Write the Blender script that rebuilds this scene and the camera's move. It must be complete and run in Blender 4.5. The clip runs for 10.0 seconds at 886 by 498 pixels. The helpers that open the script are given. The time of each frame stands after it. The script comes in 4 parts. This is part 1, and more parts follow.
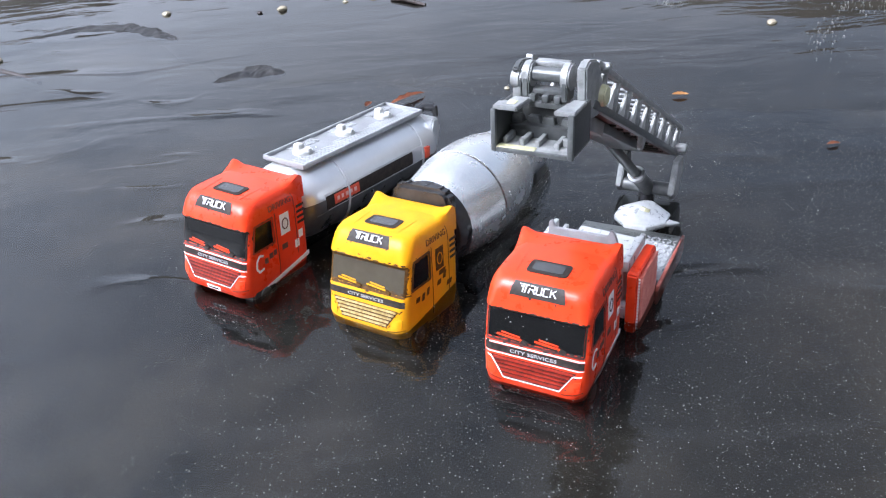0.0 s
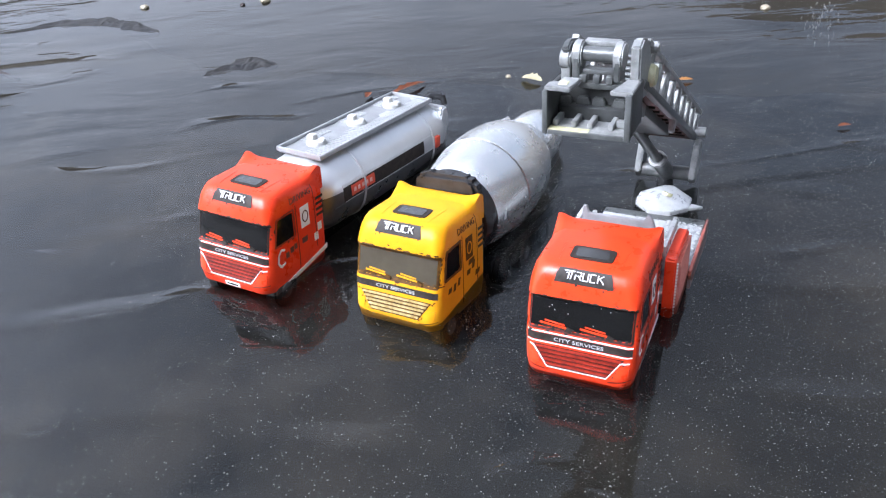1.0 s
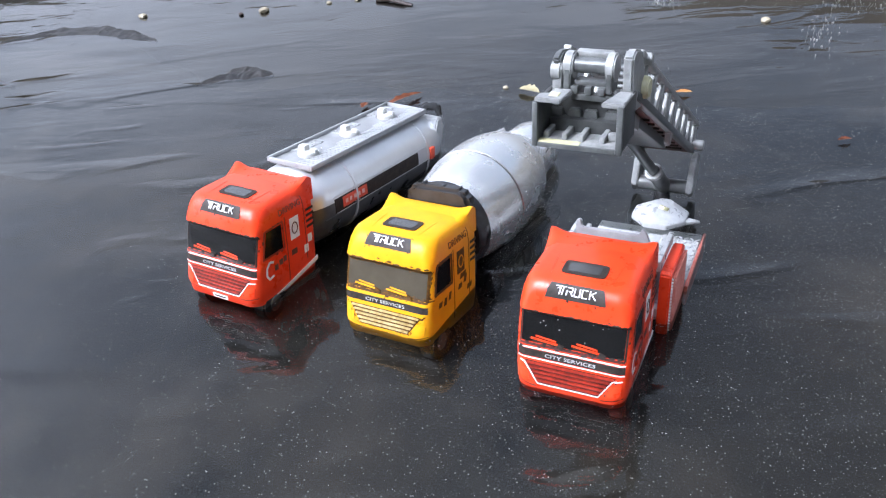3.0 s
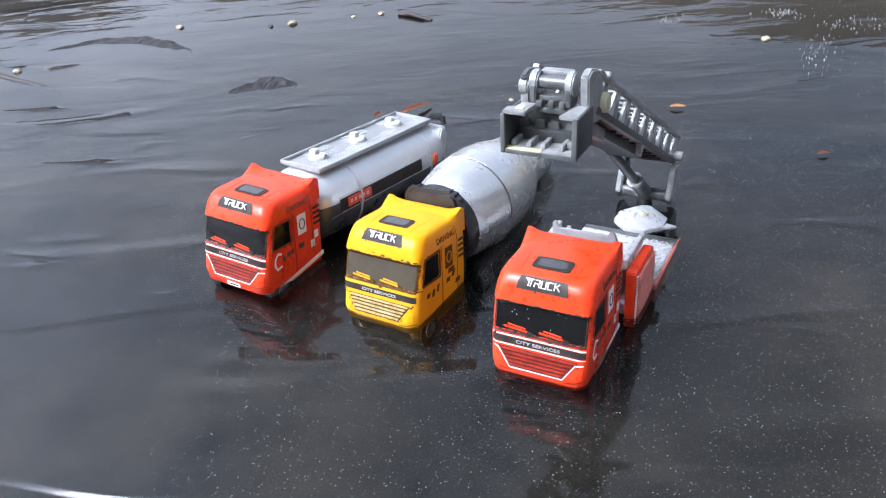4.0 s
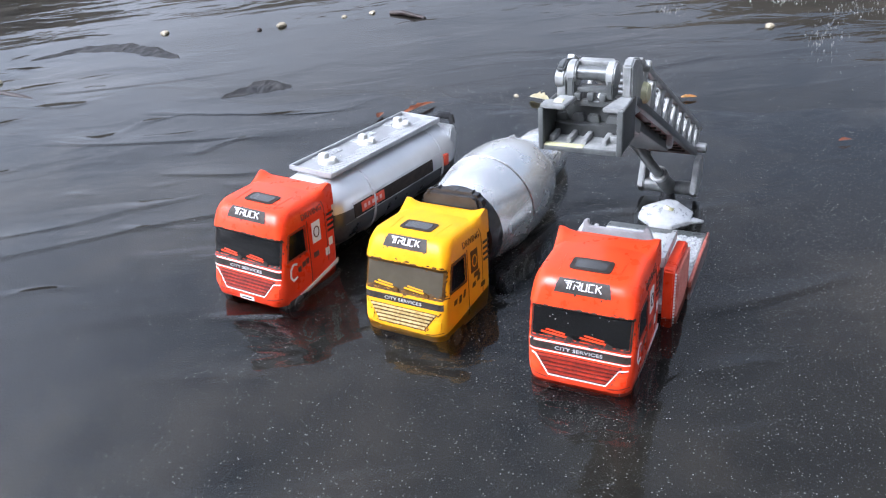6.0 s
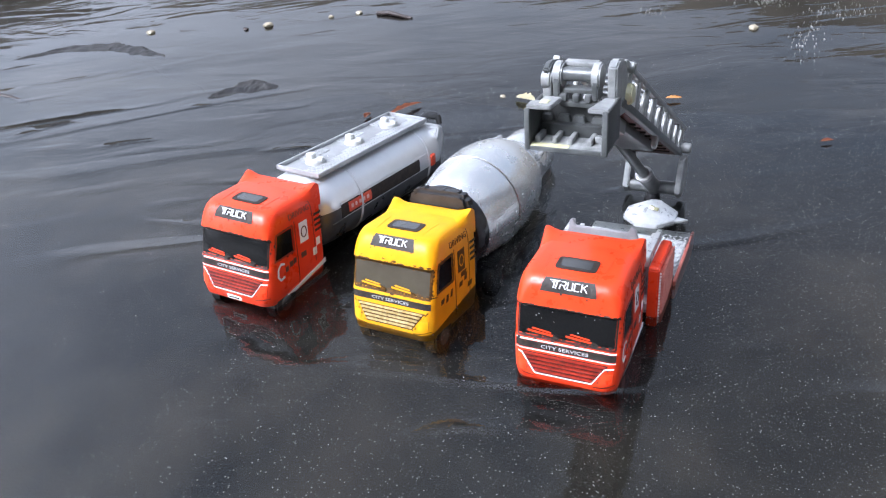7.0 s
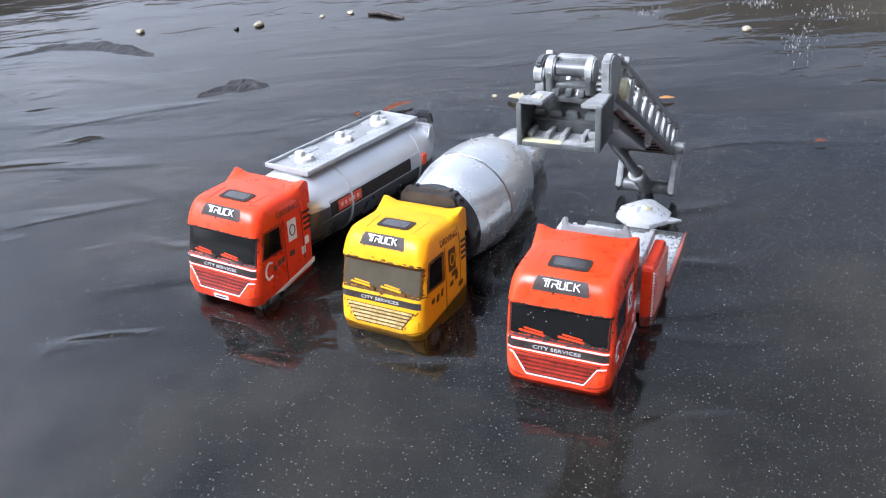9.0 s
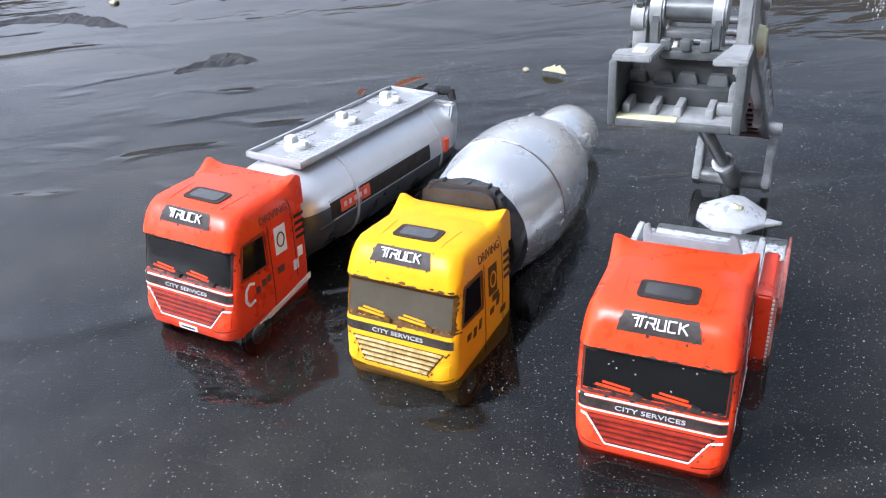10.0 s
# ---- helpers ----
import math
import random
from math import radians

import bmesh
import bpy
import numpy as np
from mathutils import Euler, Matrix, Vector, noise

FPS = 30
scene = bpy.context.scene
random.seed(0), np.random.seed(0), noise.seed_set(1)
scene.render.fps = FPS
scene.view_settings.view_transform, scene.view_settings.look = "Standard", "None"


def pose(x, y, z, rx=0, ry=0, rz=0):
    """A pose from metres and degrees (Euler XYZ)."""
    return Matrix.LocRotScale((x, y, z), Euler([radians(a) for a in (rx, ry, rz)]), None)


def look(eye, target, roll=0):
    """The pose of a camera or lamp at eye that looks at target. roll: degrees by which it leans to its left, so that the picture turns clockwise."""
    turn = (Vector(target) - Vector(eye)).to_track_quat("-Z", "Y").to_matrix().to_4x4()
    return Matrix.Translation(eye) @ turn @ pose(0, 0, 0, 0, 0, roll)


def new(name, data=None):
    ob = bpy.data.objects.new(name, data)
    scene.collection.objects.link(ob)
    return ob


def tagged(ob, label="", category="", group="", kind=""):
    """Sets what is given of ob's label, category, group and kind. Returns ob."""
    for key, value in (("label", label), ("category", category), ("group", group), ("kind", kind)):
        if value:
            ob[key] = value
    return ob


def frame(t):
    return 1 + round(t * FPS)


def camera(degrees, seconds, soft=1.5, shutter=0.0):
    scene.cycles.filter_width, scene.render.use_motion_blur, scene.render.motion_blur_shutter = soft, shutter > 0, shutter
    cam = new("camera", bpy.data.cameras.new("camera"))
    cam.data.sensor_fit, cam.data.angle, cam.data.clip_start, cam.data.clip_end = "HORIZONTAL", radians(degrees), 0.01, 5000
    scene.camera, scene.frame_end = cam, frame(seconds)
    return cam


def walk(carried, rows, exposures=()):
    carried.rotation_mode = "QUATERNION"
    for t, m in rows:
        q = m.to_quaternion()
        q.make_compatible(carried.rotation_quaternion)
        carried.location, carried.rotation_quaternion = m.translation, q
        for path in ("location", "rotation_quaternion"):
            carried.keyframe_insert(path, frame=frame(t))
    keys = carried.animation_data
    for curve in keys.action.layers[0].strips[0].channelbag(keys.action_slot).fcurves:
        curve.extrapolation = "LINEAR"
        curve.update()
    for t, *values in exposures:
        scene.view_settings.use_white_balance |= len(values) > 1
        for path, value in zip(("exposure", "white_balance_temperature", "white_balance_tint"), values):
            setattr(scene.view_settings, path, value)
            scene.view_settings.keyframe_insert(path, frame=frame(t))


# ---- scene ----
# the camera: carried by hand, looking down on three toy trucks
cam = camera(57.0, 10.0, soft=1.2)
ROWS = [
    (0.0, 0.1632, -0.1833, 0.1834, 56.92, 5.65, 30.78),
    (0.5, 0.1349, -0.1913, 0.1773, 56.47, 5.41, 28.57),
    (1.0, 0.1388, -0.1918, 0.1800, 56.35, 5.32, 27.77),
    (1.5, 0.1515, -0.1962, 0.1788, 56.53, 4.99, 27.90),
    (2.0, 0.1507, -0.1911, 0.1759, 56.76, 5.14, 28.28),
    (2.5, 0.1318, -0.1848, 0.1756, 56.95, 5.08, 28.04),
    (3.8, 0.1660, -0.1950, 0.1860, 57.76, 5.33, 29.94),
    (4.0, 0.1695, -0.2008, 0.1878, 58.04, 5.29, 30.94),
    (4.5, 0.1702, -0.2042, 0.1879, 58.42, 5.14, 31.78),
    (5.0, 0.1581, -0.2013, 0.1838, 58.53, 5.54, 31.78),
    (5.5, 0.1463, -0.1980, 0.1799, 58.17, 6.05, 30.01),
    (5.7, 0.1470, -0.1980, 0.1820, 57.94, 6.28, 29.31),
    (7.0, 0.1488, -0.1995, 0.1838, 57.77, 5.90, 27.88),
    (7.5, 0.1485, -0.1948, 0.1814, 57.66, 5.85, 27.74),
    (8.0, 0.1462, -0.1952, 0.1865, 57.76, 5.70, 27.71),
    (8.5, 0.1543, -0.2061, 0.2007, 57.97, 5.64, 27.55),
    (9.0, 0.1475, -0.1969, 0.1797, 58.01, 5.45, 27.49),
    (9.5, 0.1407, -0.1823, 0.1690, 57.91, 5.63, 27.54),
    (10.0, 0.1036, -0.1414, 0.1475, 57.04, 5.74, 27.41),
]
walk(cam, [(t, pose(x, y, z, rx, ry, rz)) for t, x, y, z, rx, ry, rz in ROWS])

# ---- light: a bright, hazy day ----
world = bpy.data.worlds.new("sky")
scene.world = world
world.use_nodes = True
wn = world.node_tree.nodes
sky = wn.new("ShaderNodeTexSky")
sky.sky_type, sky.sun_disc = "NISHITA", False
SUN_EL, SUN_AZ = 49.0, 214.0
sky.sun_elevation, sky.sun_rotation = radians(SUN_EL), radians(SUN_AZ)
sky.dust_density, sky.air_density, sky.ozone_density = 5.0, 1.0, 1.0
wl = world.node_tree.links
# broken white cloud over the blue
grey, lift, clouds, spot, cmap, veil = (wn.new("ShaderNode" + k) for k in ("RGBToBW", "Math", "TexNoise", "TexCoord", "Mapping", "ValToRGB"))
tone = wn.new("ShaderNodeVectorMath")
tone.operation, tone.inputs[1].default_value = "MULTIPLY", (0.87, 0.97, 1.22)
lift.operation, lift.inputs[1].default_value = "MULTIPLY", 2.3
cmap.inputs["Location"].default_value, cmap.inputs["Scale"].default_value = (0.6, 0.2, 0.0), (1.0, 1.0, 2.2)
clouds.inputs["Scale"].default_value, clouds.inputs["Detail"].default_value, clouds.inputs["Roughness"].default_value = 1.7, 7.0, 0.58
veil.color_ramp.elements[0].position, veil.color_ramp.elements[1].position = 0.27, 0.56
blend = wn.new("ShaderNodeMix")
blend.data_type = "RGBA"
wl.new(sky.outputs[0], grey.inputs[0])
wl.new(grey.outputs[0], lift.inputs[0])
wl.new(spot.outputs["Generated"], cmap.inputs["Vector"])
wl.new(cmap.outputs[0], clouds.inputs["Vector"])
wl.new(clouds.outputs[0], veil.inputs[0])
wl.new(veil.outputs[0], blend.inputs[0])
wl.new(sky.outputs[0], blend.inputs[6])
# cloud is brighter overhead and to the west than near the horizon
split, rise, both = wn.new("ShaderNodeSeparateXYZ"), wn.new("ShaderNodeMapRange"), wn.new("ShaderNodeMath")
both.operation = "MULTIPLY"
rise.inputs[3].default_value, rise.inputs[4].default_value = 0.62, 1.48
west = wn.new("ShaderNodeMath")
west.operation, west.inputs[1].default_value = "MULTIPLY_ADD", -0.42
wl.new(spot.outputs["Generated"], split.inputs[0])
wl.new(split.outputs[0], west.inputs[0])
wl.new(split.outputs[2], west.inputs[2])
wl.new(west.outputs[0], rise.inputs[0])
wl.new(lift.outputs[0], both.inputs[0])
wl.new(rise.outputs[0], both.inputs[1])
wl.new(both.outputs[0], tone.inputs[0])
wl.new(tone.outputs[0], blend.inputs[7])
wl.new(blend.outputs[2], wn["Background"].inputs[0])
wn["Background"].inputs[1].default_value = 0.15
lamp = bpy.data.lights.new("sun", "SUN")
lamp.energy, lamp.angle, lamp.color = 1.05, radians(28.0), (1.0, 0.96, 0.9)
sun = new("sun", lamp)
sd = Vector((math.sin(radians(SUN_AZ)) * math.cos(radians(SUN_EL)), math.cos(radians(SUN_AZ)) * math.cos(radians(SUN_EL)), math.sin(radians(SUN_EL))))
sun.matrix_world = look(sd * 5, (0, 0, 0))
scene.view_settings.exposure = 0.71


# ---- materials ----
def nodes_of(name):
    m = bpy.data.materials.new(name)
    m.use_nodes = True
    return m, m.node_tree.nodes, m.node_tree.links, m.node_tree.nodes["Principled BSDF"]


def ramp(n, stops):
    r = n.new("ShaderNodeValToRGB")
    r.color_ramp.elements[0].position, r.color_ramp.elements[0].color = stops[0][0], (*stops[0][1], 1)
    r.color_ramp.elements[1].position, r.color_ramp.elements[1].color = stops[-1][0], (*stops[-1][1], 1)
    for p, c in stops[1:-1]:
        r.color_ramp.elements.new(p).color = (*c, 1)
    return r


def noise_tex(n, l, scale, detail=4.0, rough=0.6, coords="Object"):
    c = n.new("ShaderNodeTexCoord")
    t = n.new("ShaderNodeTexNoise")
    t.inputs["Scale"].default_value, t.inputs["Detail"].default_value, t.inputs["Roughness"].default_value = scale, detail, rough
    l.new(c.outputs[coords], t.inputs["Vector"])
    return t


def surface(name, low, high, rough=0.35, metal=0.0, scale=160.0, bump=0.15, fine=1400.0, coat=0.0, rough_var=0.12, grime=None, spec=0.5, patch=(0.6, 0.72)):
    """A toy's surface: two tones by noise, fine relief, uneven gloss; grime: colour that sits in patches."""
    m, n, l, b = nodes_of(name)
    t1, t2 = noise_tex(n, l, scale), noise_tex(n, l, fine, 3.0)
    r = ramp(n, [(0.3, low), (0.7, high)])
    l.new(t1.outputs[0], r.inputs[0])
    out = r.outputs[0]
    if grime:
        t3 = noise_tex(n, l, scale * 2.3, 8.0, 0.75)
        g = ramp(n, [(patch[0], (0, 0, 0)), (patch[1], (1, 1, 1))])
        l.new(t3.outputs[0], g.inputs[0])
        mix = n.new("ShaderNodeMix")
        mix.data_type = "RGBA"
        mix.inputs[7].default_value = (*grime, 1)
        sc = n.new("ShaderNodeMath")
        sc.operation = "MULTIPLY"
        sc.inputs[1].default_value = 0.75
        l.new(g.outputs[0], sc.inputs[0])
        l.new(sc.outputs[0], mix.inputs[0])
        l.new(out, mix.inputs[6])
        out = mix.outputs[2]
    l.new(out, b.inputs["Base Color"])
    mr = n.new("ShaderNodeMapRange")
    mr.inputs[3].default_value, mr.inputs[4].default_value = max(0.02, rough - rough_var), rough + rough_var
    l.new(t1.outputs[0], mr.inputs[0])
    l.new(mr.outputs[0], b.inputs["Roughness"])
    b.inputs["Metallic"].default_value = metal
    b.inputs["Coat Weight"].default_value = coat
    b.inputs["Coat Roughness"].default_value = 0.12
    b.inputs["Specular IOR Level"].default_value = spec
    bp = n.new("ShaderNodeBump")
    bp.inputs["Strength"].default_value, bp.inputs["Distance"].default_value = bump, 0.0003
    l.new(t2.outputs[0], bp.inputs["Height"])
    l.new(bp.outputs[0], b.inputs["Normal"])
    return m


SHADED_TANK = surface("shaded_tank", (0.1, 0.1, 0.105), (0.16, 0.16, 0.165), 0.3, 0.7, scale=110.0, bump=0.15)
INK_GREY = surface("grey_ink", (0.3, 0.3, 0.3), (0.5, 0.5, 0.49), 0.45, scale=500.0)
RED = surface("red_paint", (0.68, 0.04, 0.01), (0.78, 0.054, 0.014), 0.3, coat=0.25, bump=0.05, spec=0.22)
YELLOW = surface("yellow_paint", (0.62, 0.27, 0.004), (0.7, 0.32, 0.008), 0.36, coat=0.05, bump=0.05, spec=0.22, grime=(0.22, 0.085, 0.004), patch=(0.63, 0.74))
BROWN_INK = surface("brown_ink", (0.025, 0.011, 0.003), (0.13, 0.055, 0.006), 0.5, scale=500.0, spec=0.2)
GRILLE_RED = surface("grille_red", (0.02, 0.004, 0.003), (0.1, 0.008, 0.005), 0.4, scale=400.0)
SLAT_RED = surface("slat_red", (0.14, 0.01, 0.005), (0.34, 0.022, 0.008), 0.4, scale=350.0)
HATCH = surface("roof_glass", (0.03, 0.03, 0.03), (0.06, 0.06, 0.06), 0.2, scale=90.0, spec=0.7)
GRILLE_YELLOW = surface("grille_yellow", (0.22, 0.13, 0.02), (0.52, 0.42, 0.22), 0.35, scale=420.0)
BLACK = surface("black_plastic", (0.012, 0.012, 0.013), (0.03, 0.03, 0.032), 0.18, bump=0.1)
BLACK_INK = surface("black_ink", (0.015, 0.013, 0.012), (0.045, 0.035, 0.03), 0.42, scale=500.0, spec=0.15)
RUBBER = surface("rubber", (0.015, 0.015, 0.015), (0.035, 0.033, 0.03), 0.6)
SILVER = surface("silver_plastic", (0.6, 0.61, 0.62), (0.68, 0.69, 0.7), 0.32, 0.6, bump=0.08, scale=60.0, rough_var=0.03)
DRUM_SILVER = surface("drum_silver", (0.58, 0.59, 0.59), (0.66, 0.67, 0.67), 0.27, 0.75, bump=0.03, scale=50.0, rough_var=0.03)
WALKWAY = surface("walkway_grey", (0.22, 0.225, 0.23), (0.29, 0.295, 0.3), 0.4, 0.2, scale=200.0)
TRAY = surface("pale_tray", (0.32, 0.33, 0.34), (0.42, 0.43, 0.44), 0.35, 0.3, bump=0.1)
GREY = surface("grey_plastic", (0.06, 0.064, 0.064), (0.13, 0.136, 0.135), 0.33, 0.25, scale=220.0, bump=0.2, grime=(0.2, 0.2, 0.18))
DARK_GREY = surface("dark_grey_plastic", (0.03, 0.032, 0.032), (0.06, 0.063, 0.063), 0.4, 0.1, scale=260.0, bump=0.2)
PALE_PART = surface("pale_plastic", (0.42, 0.42, 0.4), (0.54, 0.54, 0.52), 0.4, scale=200.0)
PALE_GREY = surface("worn_grey_plastic", (0.17, 0.175, 0.175), (0.33, 0.335, 0.33), 0.38, 0.15, scale=260.0, bump=0.25, grime=(0.4, 0.39, 0.28))
HEADBOARD = surface("pale_headboard", (0.22, 0.22, 0.23), (0.32, 0.32, 0.33), 0.4, scale=200.0)
CREAM = surface("cream_stain", (0.4, 0.38, 0.2), (0.55, 0.53, 0.36), 0.5, scale=300.0)
PLATE = surface("chequer_silver", (0.42, 0.43, 0.44), (0.56, 0.57, 0.57), 0.3, 0.3, scale=300.0, bump=0.15)
MAROON = surface("maroon_inner", (0.06, 0.018, 0.014), (0.14, 0.045, 0.035), 0.5, scale=350.0)
WHITE = surface("white_ink", (0.7, 0.7, 0.7), (0.82, 0.81, 0.8), 0.4, scale=400.0)
ORANGE = surface("orange_label", (0.55, 0.05, 0.02), (0.68, 0.09, 0.04), 0.4, scale=400.0)
PINK = surface("pale_pink_panel", (0.62, 0.3, 0.26), (0.78, 0.55, 0.5), 0.35, scale=250.0)
LOUVRE = surface("louvre_paint", (0.46, 0.09, 0.06), (0.62, 0.22, 0.17), 0.4, scale=350.0, grime=(0.5, 0.42, 0.4))
LEAF = surface("dead_leaf", (0.14, 0.035, 0.012), (0.27, 0.08, 0.03), 0.55, scale=300.0)
TWIG = surface("wet_twig", (0.012, 0.009, 0.008), (0.035, 0.02, 0.016), 0.6, scale=400.0)
PEBBLE = surface("pale_pebble", (0.16, 0.13, 0.085), (0.33, 0.29, 0.21), 0.5, scale=260.0)
GRAIN = surface("pale_grain", (0.2, 0.2, 0.2), (0.6, 0.59, 0.56), 0.35, scale=60.0)


def glass_like(name, colour, rough=0.08):
    m, n, l, b = nodes_of(name)
    t = noise_tex(n, l, 60.0)
    r = ramp(n, [(0.3, colour), (0.75, tuple(c * 1.5 + 0.002 for c in colour))])
    l.new(t.outputs[0], r.inputs[0])
    l.new(r.outputs[0], b.inputs["Base Color"])
    b.inputs["Roughness"].default_value = rough
    b.inputs["Specular IOR Level"].default_value = 0.35
    return m


GLASS = glass_like("smoked_window", (0.006, 0.006, 0.006))
SMOKE = glass_like("brown_window", (0.05, 0.042, 0.03))


def water_material():
    m, n, l, b = nodes_of("pond_water")
    n.remove(b)
    glossy, clear, mix, fr = n.new("ShaderNodeBsdfGlossy"), n.new("ShaderNodeBsdfTransparent"), n.new("ShaderNodeMixShader"), n.new("ShaderNodeFresnel")
    glossy.inputs["Roughness"].default_value = 0.03
    glossy.inputs["Color"].default_value = (1, 1, 1, 1)
    clear.inputs["Color"].default_value = (0.52, 0.53, 0.52, 1)
    fr.inputs["IOR"].default_value = 1.4
    c = n.new("ShaderNodeTexCoord")
    mp = n.new("ShaderNodeMapping")
    mp.inputs["Scale"].default_value = (13.0, 36.0, 1.0)
    l.new(c.outputs["Object"], mp.inputs["Vector"])
    t = n.new("ShaderNodeTexNoise")
    t.inputs["Scale"].default_value, t.inputs["Detail"].default_value, t.inputs["Distortion"].default_value = 1.0, 3.0, 0.6
    l.new(mp.outputs[0], t.inputs["Vector"])
    # short steep wavelets: ridges along the level lines of a noise, here and there
    def calc(op, a, b=None, third=None):
        k = n.new("ShaderNodeMath")
        k.operation = op
        for i, q in enumerate((a, b, third)):
            if q is None:
                continue
            if isinstance(q, (int, float)):
                k.inputs[i].default_value = q
            else:
                l.new(q, k.inputs[i])
        return k.outputs[0]

    def stretched(su, sv, off, detail=0.0, twist=0.0, step=0.0):
        q, z = n.new("ShaderNodeMapping"), n.new("ShaderNodeTexNoise")
        q.inputs["Scale"].default_value, q.inputs["Location"].default_value = (su, sv, 1.0), (off, off * 1.7 + step * sv, off)
        z.inputs["Scale"].default_value, z.inputs["Detail"].default_value, z.inputs["Distortion"].default_value = 1.0, detail, twist
        l.new(c.outputs["Object"], q.inputs["Vector"])
        l.new(q.outputs[0], z.inputs["Vector"])
        return z.outputs[0]

    height = calc("MULTIPLY", t.outputs[0], 0.0006)
    place, parts = n.new("ShaderNodeNewGeometry"), n.new("ShaderNodeSeparateXYZ")
    l.new(place.outputs["Position"], parts.inputs[0])
    calm = n.new("ShaderNodeMapRange")
    calm.inputs[1].default_value, calm.inputs[2].default_value, calm.inputs[3].default_value, calm.inputs[4].default_value = 0.1, 0.22, 1.0, 0.08
    l.new(parts.outputs[1], calm.inputs[0])
    for su, sv, off, width, tall, lo in ((4.6, 13.0, 3.0, 0.045, 0.0016, 0.43), (7.0, 24.0, 11.0, 0.06, 0.0018, 0.44), (18.0, 40.0, 7.0, 0.12, 0.0015, 0.49)):
        p = stretched(su, sv, off, 0.0, 0.25)
        ahead = stretched(su, sv, off, 0.0, 0.25, 0.001)
        q = calc("SUBTRACT", p, 0.5)
        back = calc("POWER", calc("MAXIMUM", calc("SUBTRACT", 1.0, calc("DIVIDE", calc("SUBTRACT", q, width), 0.6)), 0.0), 2.0)
        ridge = calc("MAXIMUM", calc("MINIMUM", calc("DIVIDE", q, width), calc("MINIMUM", back, 1.0)), 0.0)
        falls = n.new("ShaderNodeMapRange")
        falls.inputs[2].default_value = 0.0014 * sv
        l.new(calc("SUBTRACT", ahead, p), falls.inputs[0])
        gate = n.new("ShaderNodeMapRange")
        gate.inputs[1].default_value, gate.inputs[2].default_value = lo, lo + 0.08
        l.new(stretched(su * 0.8, sv * 0.5, off + 20.0, 1.0), gate.inputs[0])
        height = calc("MULTIPLY_ADD", calc("MULTIPLY", ridge, calc("MULTIPLY", calc("MULTIPLY", gate.outputs[0], calm.outputs[0]), falls.outputs[0])), tall, height)
    bp = n.new("ShaderNodeBump")
    bp.inputs["Strength"].default_value, bp.inputs["Distance"].default_value = 1.0, 1.0
    l.new(height, bp.inputs["Height"])
    for s in (glossy.inputs["Normal"], fr.inputs["Normal"]):
        l.new(bp.outputs[0], s)
    l.new(fr.outputs[0], mix.inputs[0])
    l.new(clear.outputs[0], mix.inputs[1])
    l.new(glossy.outputs[0], mix.inputs[2])
    l.new(mix.outputs[0], n["Material Output"].inputs["Surface"])
    return m


